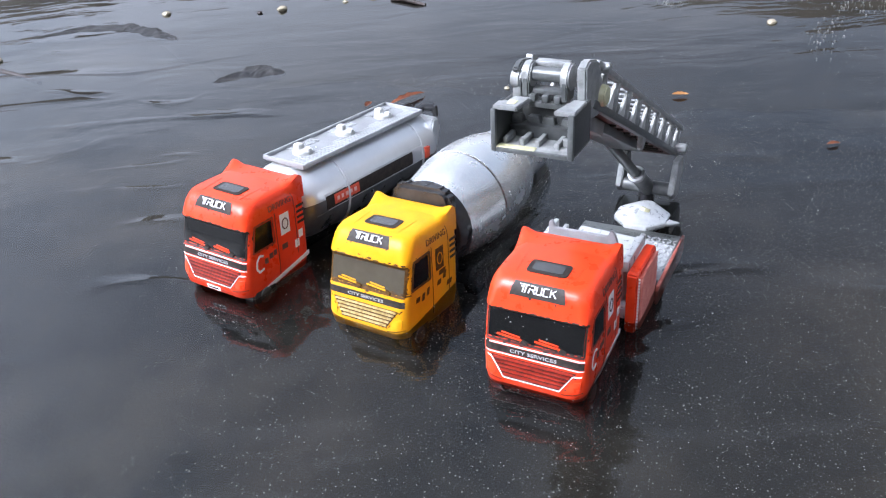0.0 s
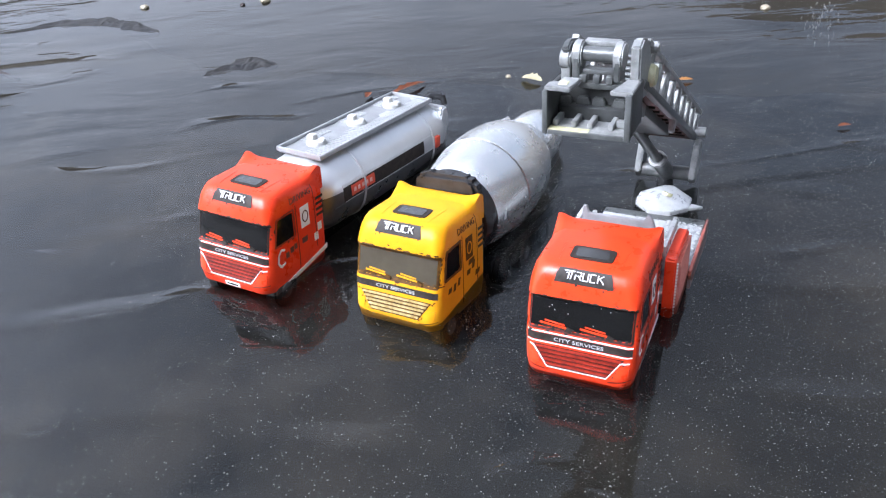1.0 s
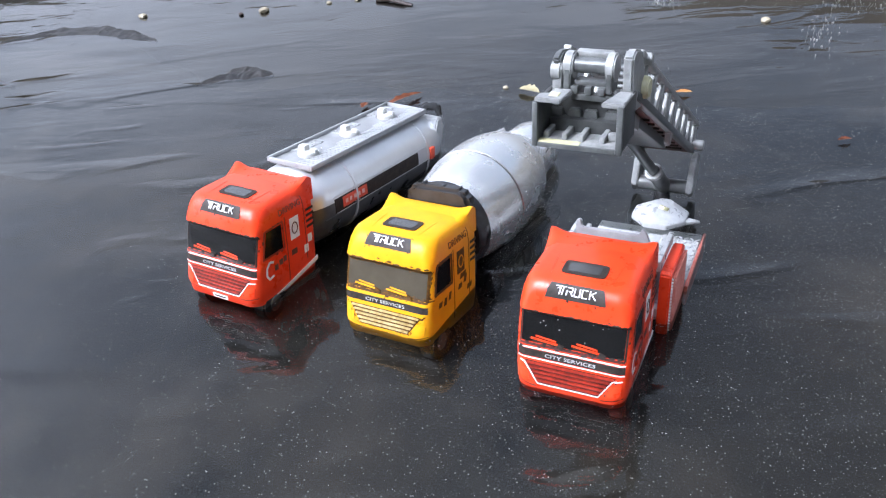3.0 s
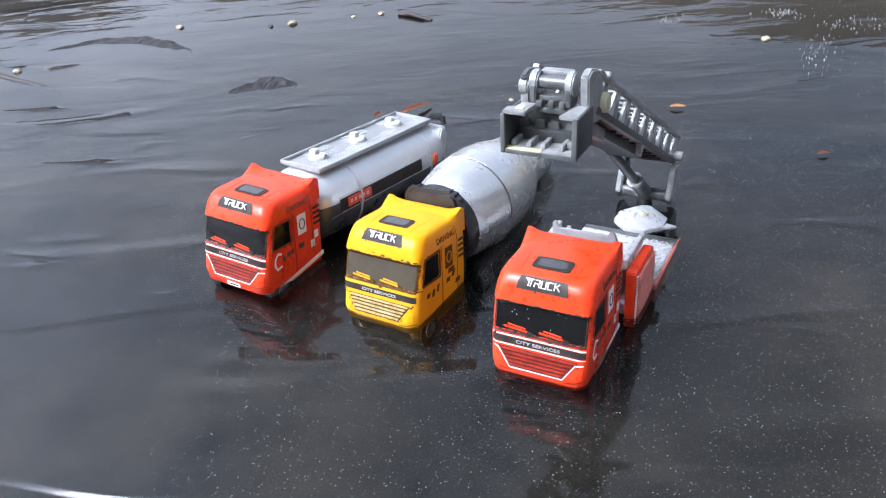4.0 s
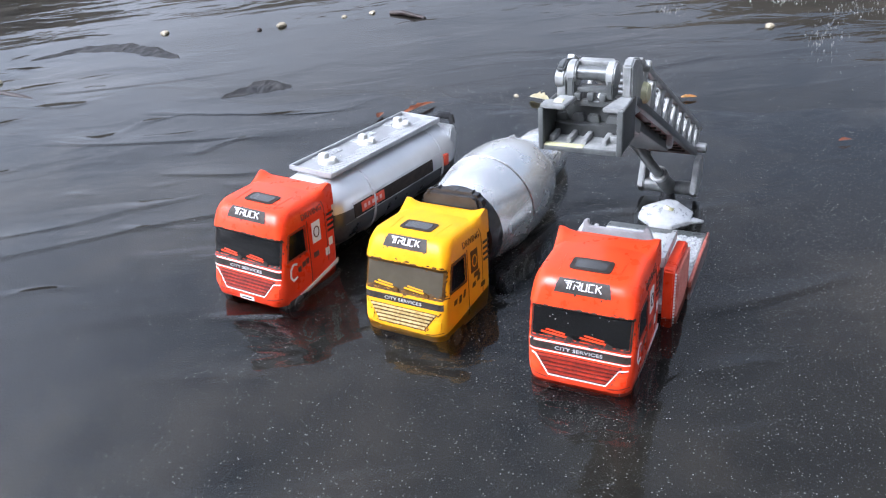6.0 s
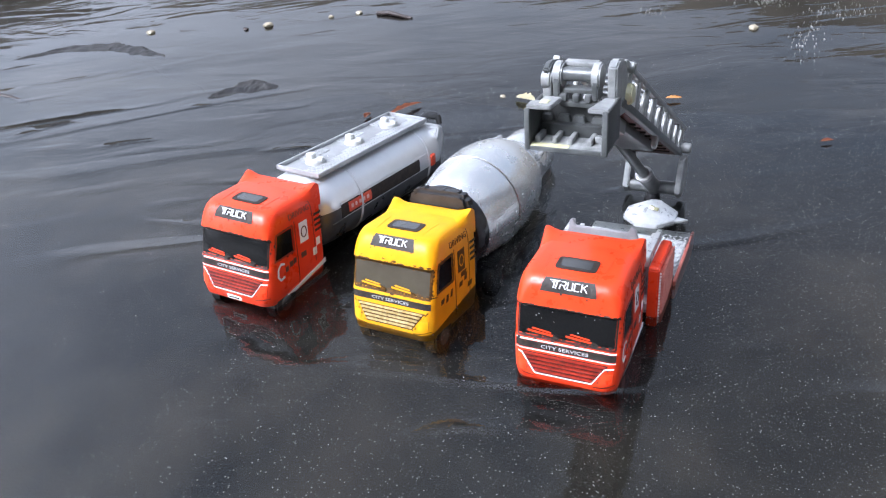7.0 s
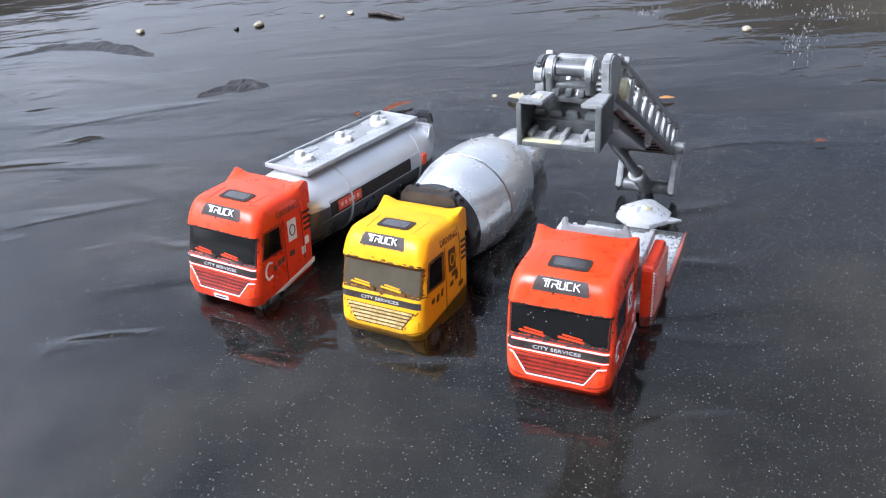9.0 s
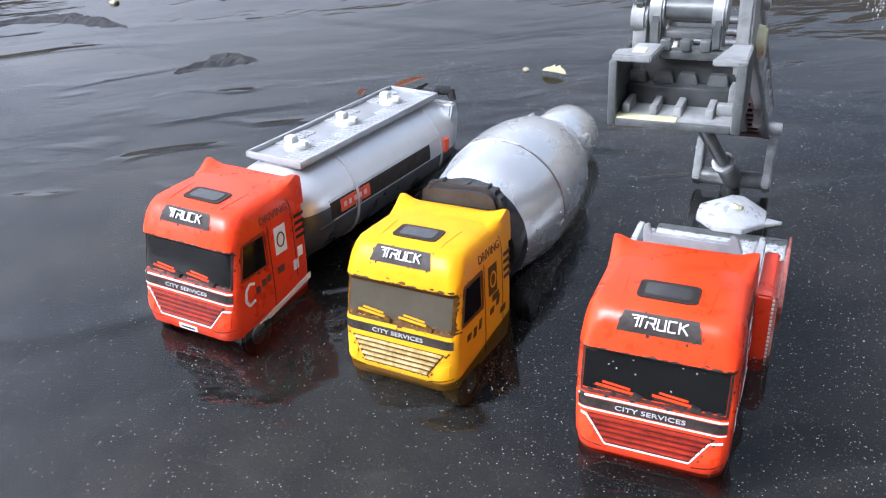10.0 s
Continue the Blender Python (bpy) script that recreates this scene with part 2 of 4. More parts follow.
def bed_material():
    """Dark grit with pale grains, brown silt in patches."""
    m, n, l, b = nodes_of("dark_grit")
    big, mid = noise_tex(n, l, 7.0, 5.0), noise_tex(n, l, 60.0, 6.0, 0.7)
    base = ramp(n, [(0.35, (0.009, 0.01, 0.012)), (0.65, (0.028, 0.03, 0.034))])
    l.new(mid.outputs[0], base.inputs[0])
    silt = n.new("ShaderNodeMix")
    silt.data_type = "RGBA"
    silt.inputs[7].default_value = (0.105, 0.088, 0.07, 1)
    sr = ramp(n, [(0.46, (0, 0, 0)), (0.66, (1, 1, 1))])
    l.new(big.outputs[0], sr.inputs[0])
    # brown grit lies thicker east of the trucks; its paleness also paints mirrored sky
    spot, away, east, most = n.new("ShaderNodeTexCoord"), n.new("ShaderNodeVectorMath"), n.new("ShaderNodeMapRange"), n.new("ShaderNodeMath")
    away.operation, away.inputs[1].default_value = "DISTANCE", (0.28, 0.05, -0.02)
    east.inputs[1].default_value, east.inputs[2].default_value, east.inputs[3].default_value, east.inputs[4].default_value = 0.07, 0.24, 0.8, 0.0
    most.operation, most.use_clamp = "ADD", True
    l.new(spot.outputs["Object"], away.inputs[0])
    l.new(away.outputs["Value"], east.inputs[0])
    l.new(sr.outputs[0], most.inputs[0])
    l.new(east.outputs[0], most.inputs[1])
    l.new(most.outputs[0], silt.inputs[0])
    l.new(base.outputs[0], silt.inputs[6])
    c = n.new("ShaderNodeTexCoord")
    out = silt.outputs[2]
    for scale, edge, col in ((1300.0, 0.2, (0.2, 0.2, 0.195)), (620.0, 0.12, (0.42, 0.41, 0.38))):
        v = n.new("ShaderNodeTexVoronoi")
        v.inputs["Scale"].default_value = scale
        l.new(c.outputs["Object"], v.inputs["Vector"])
        dot = ramp(n, [(edge, (1, 1, 1)), (edge + 0.1, (0, 0, 0))])
        l.new(v.outputs["Distance"], dot.inputs[0])
        pick = ramp(n, [(0.62, (0, 0, 0)), (0.66, (1, 1, 1))])
        l.new(v.outputs["Color"], pick.inputs[0])
        mul = n.new("ShaderNodeMath")
        mul.operation = "MULTIPLY"
        l.new(dot.outputs[0], mul.inputs[0])
        l.new(pick.outputs[0], mul.inputs[1])
        mx = n.new("ShaderNodeMix")
        mx.data_type = "RGBA"
        mx.inputs[7].default_value = (*col, 1)
        l.new(mul.outputs[0], mx.inputs[0])
        l.new(out, mx.inputs[6])
        out = mx.outputs[2]
    l.new(out, b.inputs["Base Color"])
    b.inputs["Roughness"].default_value = 0.7
    b.inputs["Specular IOR Level"].default_value = 0.25
    bp = n.new("ShaderNodeBump")
    bp.inputs["Strength"].default_value, bp.inputs["Distance"].default_value = 0.6, 0.0008
    l.new(noise_tex(n, l, 900.0, 3.0).outputs[0], bp.inputs["Height"])
    l.new(bp.outputs[0], b.inputs["Normal"])
    return m


SILT = surface("brown_silt", (0.018, 0.016, 0.013), (0.05, 0.041, 0.031), 0.6, scale=22.0, bump=0.5, fine=260.0, grime=(0.03, 0.03, 0.03), spec=0.12)
EARTH = surface("dry_earth", (0.07, 0.06, 0.048), (0.15, 0.13, 0.1), 0.8, scale=4.0, bump=0.5, fine=40.0, spec=0.2)
# black that paints the dark face of a standing wave
WAVE_BLACK = surface("wave_black", (0.008, 0.008, 0.009), (0.03, 0.028, 0.026), 0.5, scale=90.0, bump=0.6, fine=500.0, spec=0.25)
WATER, BED = water_material(), bed_material()

# ---- mesh helpers: all lengths of the toys in millimetres ----
MM = 0.001


def finish(name, bm, material, parent=None, label="", angle=38.0):
    me = bpy.data.meshes.new(name)
    bmesh.ops.recalc_face_normals(bm, faces=bm.faces)
    bm.to_mesh(me)
    bm.free()
    for p in me.polygons:
        p.use_smooth = True
    me.set_sharp_from_angle(angle=radians(angle))
    for mat in material if isinstance(material, (list, tuple)) else (material,):
        me.materials.append(mat)
    ob = new(name, me)
    ob.parent = parent
    if label:
        ob["label"] = label
    return ob


def part(name, bm, material, parent, label="", angle=38.0):
    bmesh.ops.scale(bm, vec=(MM, MM, MM), verts=bm.verts)
    return finish(name, bm, material, parent, label, angle)


def box(x0, x1, y0, y1, z0, z1, bevel=0.3, bm=None, seg=2):
    b = bmesh.new()
    bmesh.ops.create_cube(b, size=1.0, matrix=Matrix.Translation(((x0 + x1) / 2, (y0 + y1) / 2, (z0 + z1) / 2)) @ Matrix.Diagonal((x1 - x0, y1 - y0, z1 - z0, 1)))
    if bevel:
        bmesh.ops.bevel(b, geom=b.edges[:], offset=bevel, segments=seg, affect="EDGES", profile=0.5)
    return merge(bm, b)


def merge(bm, b):
    if bm is None:
        return b
    me = bpy.data.meshes.new("tmp")
    b.to_mesh(me)
    b.free()
    bm.from_mesh(me)
    bpy.data.meshes.remove(me)
    return bm


def moved(b, m):
    bmesh.ops.transform(b, matrix=m, verts=b.verts)
    return b


def rod(p0, p1, r0, r1=None, seg=20, bm=None, bevel=0.0):
    """A round bar, tapered where r1 is given."""
    p0, p1 = Vector(p0), Vector(p1)
    d = p1 - p0
    b = bmesh.new()
    bmesh.ops.create_cone(b, cap_ends=True, segments=seg, radius1=r0, radius2=r0 if r1 is None else r1, depth=d.length)
    if bevel:
        rim = [e for e in b.edges if abs(e.verts[0].co.z - e.verts[1].co.z) < 1e-6]
        bmesh.ops.bevel(b, geom=rim, offset=bevel, segments=2, affect="EDGES")
    moved(b, Matrix.Translation((p0 + p1) / 2) @ d.to_track_quat("Z", "Y").to_matrix().to_4x4())
    return merge(bm, b)


def bar(p0, p1, w, h, up=(0, 0, 1), bevel=0.15, bm=None):
    """A square bar from p0 to p1: w across, h in the plane of up."""
    p0, p1 = Vector(p0), Vector(p1)
    d = (p1 - p0).normalized()
    s = d.cross(Vector(up)).normalized()
    u = s.cross(d)
    m = Matrix((s, d, u)).transposed().to_4x4()
    b = box(-w / 2, w / 2, 0, (p1 - p0).length, -h / 2, h / 2, bevel)
    return merge(bm, moved(b, Matrix.Translation(p0) @ m))


def prism(pts, axis, a0, a1, bevel=0.25, bm=None):
    """An outline extruded along an axis (0: the outline is y, z; 1: x, z; 2: x, y)."""
    b = bmesh.new()

    def at(p, a):
        return ((a, p[0], p[1]), (p[0], a, p[1]), (p[0], p[1], a))[axis]

    lo, hi = [b.verts.new(at(p, a0)) for p in pts], [b.verts.new(at(p, a1)) for p in pts]
    k = len(pts)
    b.faces.new(lo)
    b.faces.new(hi[::-1])
    for i in range(k):
        b.faces.new((lo[i], hi[i], hi[(i + 1) % k], lo[(i + 1) % k]))
    bmesh.ops.recalc_face_normals(b, faces=b.faces)
    if bevel:
        bmesh.ops.bevel(b, geom=b.edges[:], offset=bevel, segments=2, affect="EDGES", clamp_overlap=True)
    return merge(bm, b)


def loft(rings, caps=True, bm=None):
    b = bmesh.new()
    rows = [[b.verts.new(p) for p in r] for r in rings]
    k = len(rows[0])
    for r0, r1 in zip(rows, rows[1:]):
        for i in range(k):
            b.faces.new((r0[i], r0[(i + 1) % k], r1[(i + 1) % k], r1[i]))
    if caps:
        b.faces.new(rows[0][::-1])
        b.faces.new(rows[-1])
    return merge(bm, b)


def sheet(f, us, vs, thick, bm=None):
    """A patch f(u, v, d) over a curved face, d being its height over that face; closed at its rim."""
    b = bmesh.new()
    top = [[b.verts.new(f(u, v, thick)) for u in us] for v in vs]
    low = [[b.verts.new(f(u, v, -0.15)) for u in us] for v in vs]
    nu, nv = len(us), len(vs)
    for j in range(nv - 1):
        for i in range(nu - 1):
            b.faces.new((top[j][i], top[j][i + 1], top[j + 1][i + 1], top[j + 1][i]))
    rim = [(0, i) for i in range(nu)] + [(j, nu - 1) for j in range(1, nv)] + [(nv - 1, i) for i in range(nu - 2, -1, -1)] + [(j, 0) for j in range(nv - 2, 0, -1)]
    for (j0, i0), (j1, i1) in zip(rim, rim[1:] + rim[:1]):
        b.faces.new((top[j0][i0], low[j0][i0], low[j1][i1], top[j1][i1]))
    return merge(bm, b)


def steps(a, b, n):
    return [a + (b - a) * i / n for i in range(n + 1)]


def lettering(text, width, height, depth=0.15, shear=0.0):
    """Raised letters in the x, y plane, centred, as wide and high as asked, in millimetres."""
    cu = bpy.data.curves.new("letters", "FONT")
    cu.body, cu.size, cu.resolution_u, cu.extrude, cu.shear, cu.offset = text, 1.0, 3, 0.02, shear, 0.004
    ob = new("letters", cu)
    dg = bpy.context.evaluated_depsgraph_get()
    me = bpy.data.meshes.new_from_object(ob.evaluated_get(dg))
    bpy.data.objects.remove(ob)
    bpy.data.curves.remove(cu)
    b = bmesh.new()
    b.from_mesh(me)
    bpy.data.meshes.remove(me)
    xs, ys, zs = ([v.co[i] for v in b.verts] for i in range(3))
    x0, x1, y0, y1, z0, z1 = min(xs), max(xs), min(ys), max(ys), min(zs), max(zs)
    for v in b.verts:
        v.co = ((v.co.x - (x0 + x1) / 2) * width / (x1 - x0), (v.co.y - (y0 + y1) / 2) * height / (y1 - y0), (v.co.z - z0) / (z1 - z0) * depth)
    return b


# ---- ground: a puddle's gritty bed that climbs to the bank ----
WHEEL_X = (-0.0665, 0.0, 0.074)
FRONT_Z = (-0.0102, -0.0166, -0.0142)
REAR_Z = (-0.0212, -0.0302, -0.0208)


def bed_height(x, y):
    f, r = np.interp(x, WHEEL_X, FRONT_Z), np.interp(x, WHEEL_X, REAR_Z)
    z = f + (min(max(y, -0.04), 0.13) - 0.009) / 0.086 * (r - f)
    far = math.hypot(x + 0.02, y - 0.06)
    z += (-0.022 - z) * min(max((far - 0.14) / 0.1, 0), 1)
    n = noise.noise(Vector((x * 9, y * 9, 0.3))) * 0.0022 + noise.noise(Vector((x * 45, y * 45, 1.7))) * 0.0007
    bank = min(max((far - 1.3) / 0.9, 0), 1)
    return z + n * min(1.0, 0.3 + max(0, far - 0.12) * 5) + bank * bank * 0.12


def build_ground():
    def axis(lo, hi, step):
        fine = steps(lo, hi, round((hi - lo) / step))
        out, d, g = [], hi, step
        while d < 70:
            g *= 1.35
            d += g
            out.append(d)
        inn, d, g = [], lo, step
        while d > -70:
            g *= 1.35
            d -= g
            inn.append(d)
        return inn[::-1] + fine + out

    xs, ys = axis(-0.8, 0.4, 0.005), axis(-0.22, 0.62, 0.005)
    verts = [(x, y, bed_height(x, y)) for y in ys for x in xs]
    k = len(xs)
    faces = [(j * k + i, j * k + i + 1, (j + 1) * k + i + 1, (j + 1) * k + i) for j in range(len(ys) - 1) for i in range(k - 1)]
    me = bpy.data.meshes.new("ground")
    me.from_pydata(verts, [], faces)
    for p in me.polygons:
        p.use_smooth = True
    me.materials.append(BED)
    tagged(new("ground", me), "dark gritty puddle bed with pale grains and brown silt", "ground", kind="structure")


build_ground()


def silt_sheet():
    """The silted far side of the puddle, just under the surface, with a ragged edge."""
    xs, ys = steps(-0.9, 0.7, 200), steps(0.1, 1.1, 125)
    k, verts = len(xs), []
    for y in ys:
        for x in xs:
            rag = 0.03 * noise.noise(Vector((x * 7, y * 7, 3.0))) + 0.012 * noise.noise(Vector((x * 30, y * 30, 5.0)))
            d = y - (0.243 + 0.186 * x) + rag + min(0.0, (x + 0.27) * 0.5)
            q = min(max(d / 0.09, 0.0), 1.0)
            verts.append((x, y, -0.0034 - 0.034 * (1 - q) ** 2 + 0.0008 * noise.noise(Vector((x * 25, y * 25, 9.0)))))
    me = bpy.data.meshes.new("silt_bank")
    me.from_pydata(verts, [], [(j * k + i, j * k + i + 1, (j + 1) * k + i + 1, (j + 1) * k + i) for j in range(len(ys) - 1) for i in range(k - 1)])
    for p in me.polygons:
        p.use_smooth = True
    me.materials.append(SILT)
    tagged(new("silt_bank", me), "brown silt bank just under shallow water", "silt", kind="structure")


silt_sheet()


def dark_wave_ridge(pts, width, height, label):
    """A low black ridge that breaks the surface along a curved line; stands in for a standing wave's dark face."""
    n, verts, faces = 110, [], []
    for i in range(n + 1):
        s = i / n * (len(pts) - 1)
        k = min(int(s), len(pts) - 2)
        f = s - k
        f = f * f * (3 - 2 * f) * 0.5 + f * 0.5
        x, y = (pts[k][j] + (pts[k + 1][j] - pts[k][j]) * f for j in (0, 1))
        dx, dy = pts[k + 1][0] - pts[k][0], pts[k + 1][1] - pts[k][1]
        ln = math.hypot(dx, dy)
        w = 1e-5 + width * (0.3 + 0.9 * i / n) * max(0.0, math.sin(math.pi * i / n)) ** 0.8 * (0.8 + 0.6 * noise.noise(Vector((x * 40, y * 40, 1.0))))
        for j in range(17):
            q = -1 + j / 8
            o = q * w + 0.15 * w * noise.noise(Vector((x * 200, q * 2, 4.0)))
            z = -0.003 + (height + 0.003) * max(0.0, math.sin(math.pi * i / n)) ** 0.4 * (((q + 1) / 1.6) ** 1.1 if q < 0.6 else (1 - q) / 0.4) * (0.9 + 0.4 * noise.noise(Vector((x * 110, y * 110 + q * 2.5, 2.0))) + 0.25 * noise.noise(Vector((x * 420, q * 6, 7.0))))
            verts.append((x - dy / ln * o, y + dx / ln * o, z))
    for i in range(n):
        for j in range(16):
            faces.append((i * 17 + j, i * 17 + j + 1, i * 17 + j + 18, i * 17 + j + 17))
    me = bpy.data.meshes.new("dark_wave_ridge")
    me.from_pydata(verts, [], faces)
    for p in me.polygons:
        p.use_smooth = True
    me.materials.append(WAVE_BLACK)
    tagged(new("dark_wave_ridge", me), label, "silt ridge", kind="structure")


dark_wave_ridge([(-0.476, 0.192), (-0.448, 0.222), (-0.405, 0.234), (-0.372, 0.2305), (-0.340, 0.226)], 0.0230, 0.0010, "long black ridge in place of a dark standing wave")
dark_wave_ridge([(-0.243, 0.166), (-0.228, 0.186), (-0.205, 0.195)], 0.0260, 0.0010, "short black ridge in place of a dark standing wave")

# unseen earth wall added behind the camera: shades cab fronts, darkens windscreen reflections
def back_wall():
    b = bmesh.new()
    bmesh.ops.create_grid(b, x_segments=60, y_segments=16, size=1.0)
    for v in b.verts:
        x, h = v.co.x * 3.2, (v.co.y + 1) * 0.75
        v.co = (x, 0.06 * noise.noise(Vector((x * 2, h * 2, 0))) - 0.18 * h, h - 0.1)
    bmesh.ops.solidify(b, geom=b.faces[:], thickness=0.12)
    ob = finish("unseen_shade_wall", b, SILT, None, "", 60)
    ob.matrix_world = pose(0.62, -1.05, 0.0, 0, 0, 28)
    tagged(ob, "unseen plain earth bank, added to shade the truck fronts", "wall", kind="structure")


back_wall()


def unseen_far_wall():
    """An unseen brown bank round the far side and both flanks, added to darken low reflections."""
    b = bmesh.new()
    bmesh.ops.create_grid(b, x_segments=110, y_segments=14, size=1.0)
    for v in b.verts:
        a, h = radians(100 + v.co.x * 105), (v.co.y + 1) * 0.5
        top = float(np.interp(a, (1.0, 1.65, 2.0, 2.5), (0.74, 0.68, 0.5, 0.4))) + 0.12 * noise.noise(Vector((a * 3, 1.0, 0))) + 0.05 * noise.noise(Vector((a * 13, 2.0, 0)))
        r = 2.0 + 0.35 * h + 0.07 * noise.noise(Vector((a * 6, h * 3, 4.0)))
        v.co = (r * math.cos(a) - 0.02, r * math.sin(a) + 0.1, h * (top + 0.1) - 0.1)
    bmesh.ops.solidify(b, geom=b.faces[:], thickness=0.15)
    tagged(finish("unseen_dark_bank", b, EARTH, None, "", 60), "unseen plain brown bank, added to darken the water's far reflections", "wall", kind="structure")


unseen_far_wall()

# ---- water: one sheet of ripples that travels over the bed ----
LEVEL = -0.002   # the water's height
FLOW = 28.0   # degrees, the way that the ripples travel, from north to west
SPEED = 0.155


def ripple(u, v):
    """Height of the water, u along the crests, v the way that they travel."""
    strong = np.interp(u, (-0.62, -0.36, -0.18, -0.11, -0.05, 0.09, 0.15, 0.3, 0.5), (0.002, 0.002, 0.0022, 0.0022, 0.0016, 0.0013, 0.0018, 0.0018, 0.0018))
    bend = 0.035 * noise.noise(Vector((u * 3.0, v * 3.0, 20.0)))
    w = v + bend
    a = noise.noise(Vector((u * 3.0, w * 9.0, 0.0)))
    b = noise.noise(Vector((u * 7.0 + 3.1, w * 22.0, 4.0)))
    h = 0.26 * a + 0.12 * b
    # steep little fronts that come and go along their length
    for k, (fu, fv) in enumerate(((4.0, 12.0), (7.0, 20.0))):
        p = noise.noise(Vector((u * fu + 5 * k, w * fv, 8.0 + k)))
        gate = min(1.0, max(0.0, noise.noise(Vector((u * 6.0, w * 7.0, 12.0 + 3 * k))) - 0.04) * 3.0)
        if gate and p > 0:
            front = 0.05 * (1 + k * 0.5)
            gate *= min(1.0, max(0.0, (noise.noise(Vector((u * fu + 5 * k, (w + 0.002) * fv, 8.0 + k))) - p) / 0.002 / (0.6 * fv)))
            h += (0.2, 0.08)[k] * gate * (p / front if p < front else max(0.0, 1 - (p - front) / 0.4) ** 2)
    return strong * h


def build_water():
    us = [-6.0, -2.0, -1.0] + steps(-0.75, 0.42, 234) + [0.6, 1.0, 2.0, 6.0]
    vs = [-6.0, -3.0] + steps(-1.78, 0.85, 1250) + [1.2, 2.0, 6.0]
    flat = lambda u, v: 0.0 if not (-0.74 < u < 0.41 and -1.77 < v < 0.84) else ripple(u, v)
    k = len(us)
    me = bpy.data.meshes.new("water")
    me.from_pydata([(u, v, flat(u, v)) for v in vs for u in us], [], [(j * k + i, j * k + i + 1, (j + 1) * k + i + 1, (j + 1) * k + i) for j in range(len(vs) - 1) for i in range(k - 1)])
    for p in me.polygons:
        p.use_smooth = True
    me.materials.append(WATER)
    return tagged(new("water", me), "clear rippling puddle water that mirrors the bright sky", "water", kind="structure")


water = build_water()

# ---- the cab that the three trucks share ----
# height, front, half width, corner radius (mm)
CAB = ((-7.0, 0.8, 16.4, 5.0), (-5.6, -1.6, 17.2, 5.0), (-1.5, -2.2, 17.8, 5.0), (2.0, -1.2, 18.0, 4.2), (5.0, -0.5, 18.0, 3.6),
       (7.0, -0.3, 18.0, 3.2), (9.4, 0.0, 18.0, 3.0), (10.9, 0.9, 18.0, 2.8), (16.0, 1.9, 17.9, 2.6), (21.5, 3.2, 17.8, 2.6), (22.4, 1.9, 17.8, 3.0),
       (25.0, 2.4, 17.7, 3.8), (27.9, 3.3, 17.4, 4.4), (30.0, 4.5, 16.9, 4.8), (31.4, 5.7, 16.2, 5.0), (32.0, 7.6, 15.5, 5.0),
       (32.4, 11.0, 14.6, 5.0), (32.7, 17.0, 13.4, 5.0))
CAB_REAR = 36.0


def cab_at(z):
    zs = [c[0] for c in CAB]
    return [float(np.interp(z, zs, [c[i] for c in CAB])) for i in (1, 2, 3)]


def on_front(x, z, d):
    yf, w, r = cab_at(z)
    e = max(0.0, abs(x) - (w - r))
    return (x, yf + r - math.sqrt(max(r * r - e * e, 0.05)) - d, z)


def on_side(y, z, d, side=1):
    yf, w, r = cab_at(z)
    e = max(0.0, yf + r - y)
    return (side * (w - r + math.sqrt(max(r * r - e * e, 0.05)) + d), y, z)


def on_roof(x, y, d):
    zs, ys = [c[0] for c in CAB[11:]], [c[1] for c in CAB[11:]]
    z = float(np.interp(y, ys, zs))
    k = max(1, min(len(ys) - 1, int(np.searchsorted(ys, y))))
    dy, dz = ys[k] - ys[k - 1], zs[k] - zs[k - 1]
    ln = math.hypot(dy, dz)
    return (x, y - d * dz / ln, z + d * dy / ln)


def cab_shell():
    rings = []
    for z, yf, w, r in CAB:
        ring = []
        for cx, cy, a0 in ((w - r, CAB_REAR - 2.0, 0), (-(w - r), CAB_REAR - 2.0, 90), (-(w - r), yf + r, 180), (w - r, yf + r, 270)):
            rr = r if a0 >= 180 else 2.0
            ccx = cx if a0 >= 180 else math.copysign(w - 2.0, cx)
            for i in range(7):
                a = radians(a0 + 15 * i)
                ring.append((ccx + rr * math.cos(a), cy + rr * math.sin(a), z))
        rings.append(ring)
    bm = loft(rings)
    # the roof sweeps up at the back into a lip that ends in two horns
    rings = []
    for y in (21.0, 24.0, 27.0, 29.5, 31.5, 33.0, 34.2, 35.2, 36.0, 36.2):
        g = min(1.0, max(0.0, (y - 21.0) / 12.5)) ** 1.5
        drop = max(0.0, y - 34.6) * 0.9
        w = 16.6 + 0.8 * g
        top = []
        for i in range(25):
            q = -1 + i / 12
            edge = abs(q) ** 5
            z = 32.3 - 1.6 * abs(q) ** 6 * (1 - g) + g * (0.9 + 2.6 * edge) - drop - (0.9 if abs(q) == 1 else 0.0)
            top.append((q * w, y, z))
        rings.append(top + [(w + 0.25, y, 29.0), (w + 0.3, y, 25.0), (-w - 0.3, y, 25.0), (-w - 0.25, y, 29.0)])
    loft(rings, True, bm)
    return bm


def strip(f, pts, w, d):
    """A raised line over a face through (u, v) points."""
    bm = None
    for (u0, v0), (u1, v1) in zip(pts, pts[1:]):
        ln = math.hypot(u1 - u0, v1 - v0)
        nu, nv = -(v1 - v0) / ln * w / 2, (u1 - u0) / ln * w / 2
        n = max(2, int(ln / 1.5))
        g = lambda a, b, dd, u0=u0, v0=v0, u1=u1, v1=v1, nu=nu, nv=nv: f(u0 + (u1 - u0) * a + nu * b, v0 + (v1 - v0) * a + nv * b, dd)
        bm = sheet(g, steps(0, 1, n), (-1, 1), d, bm)
    return bm


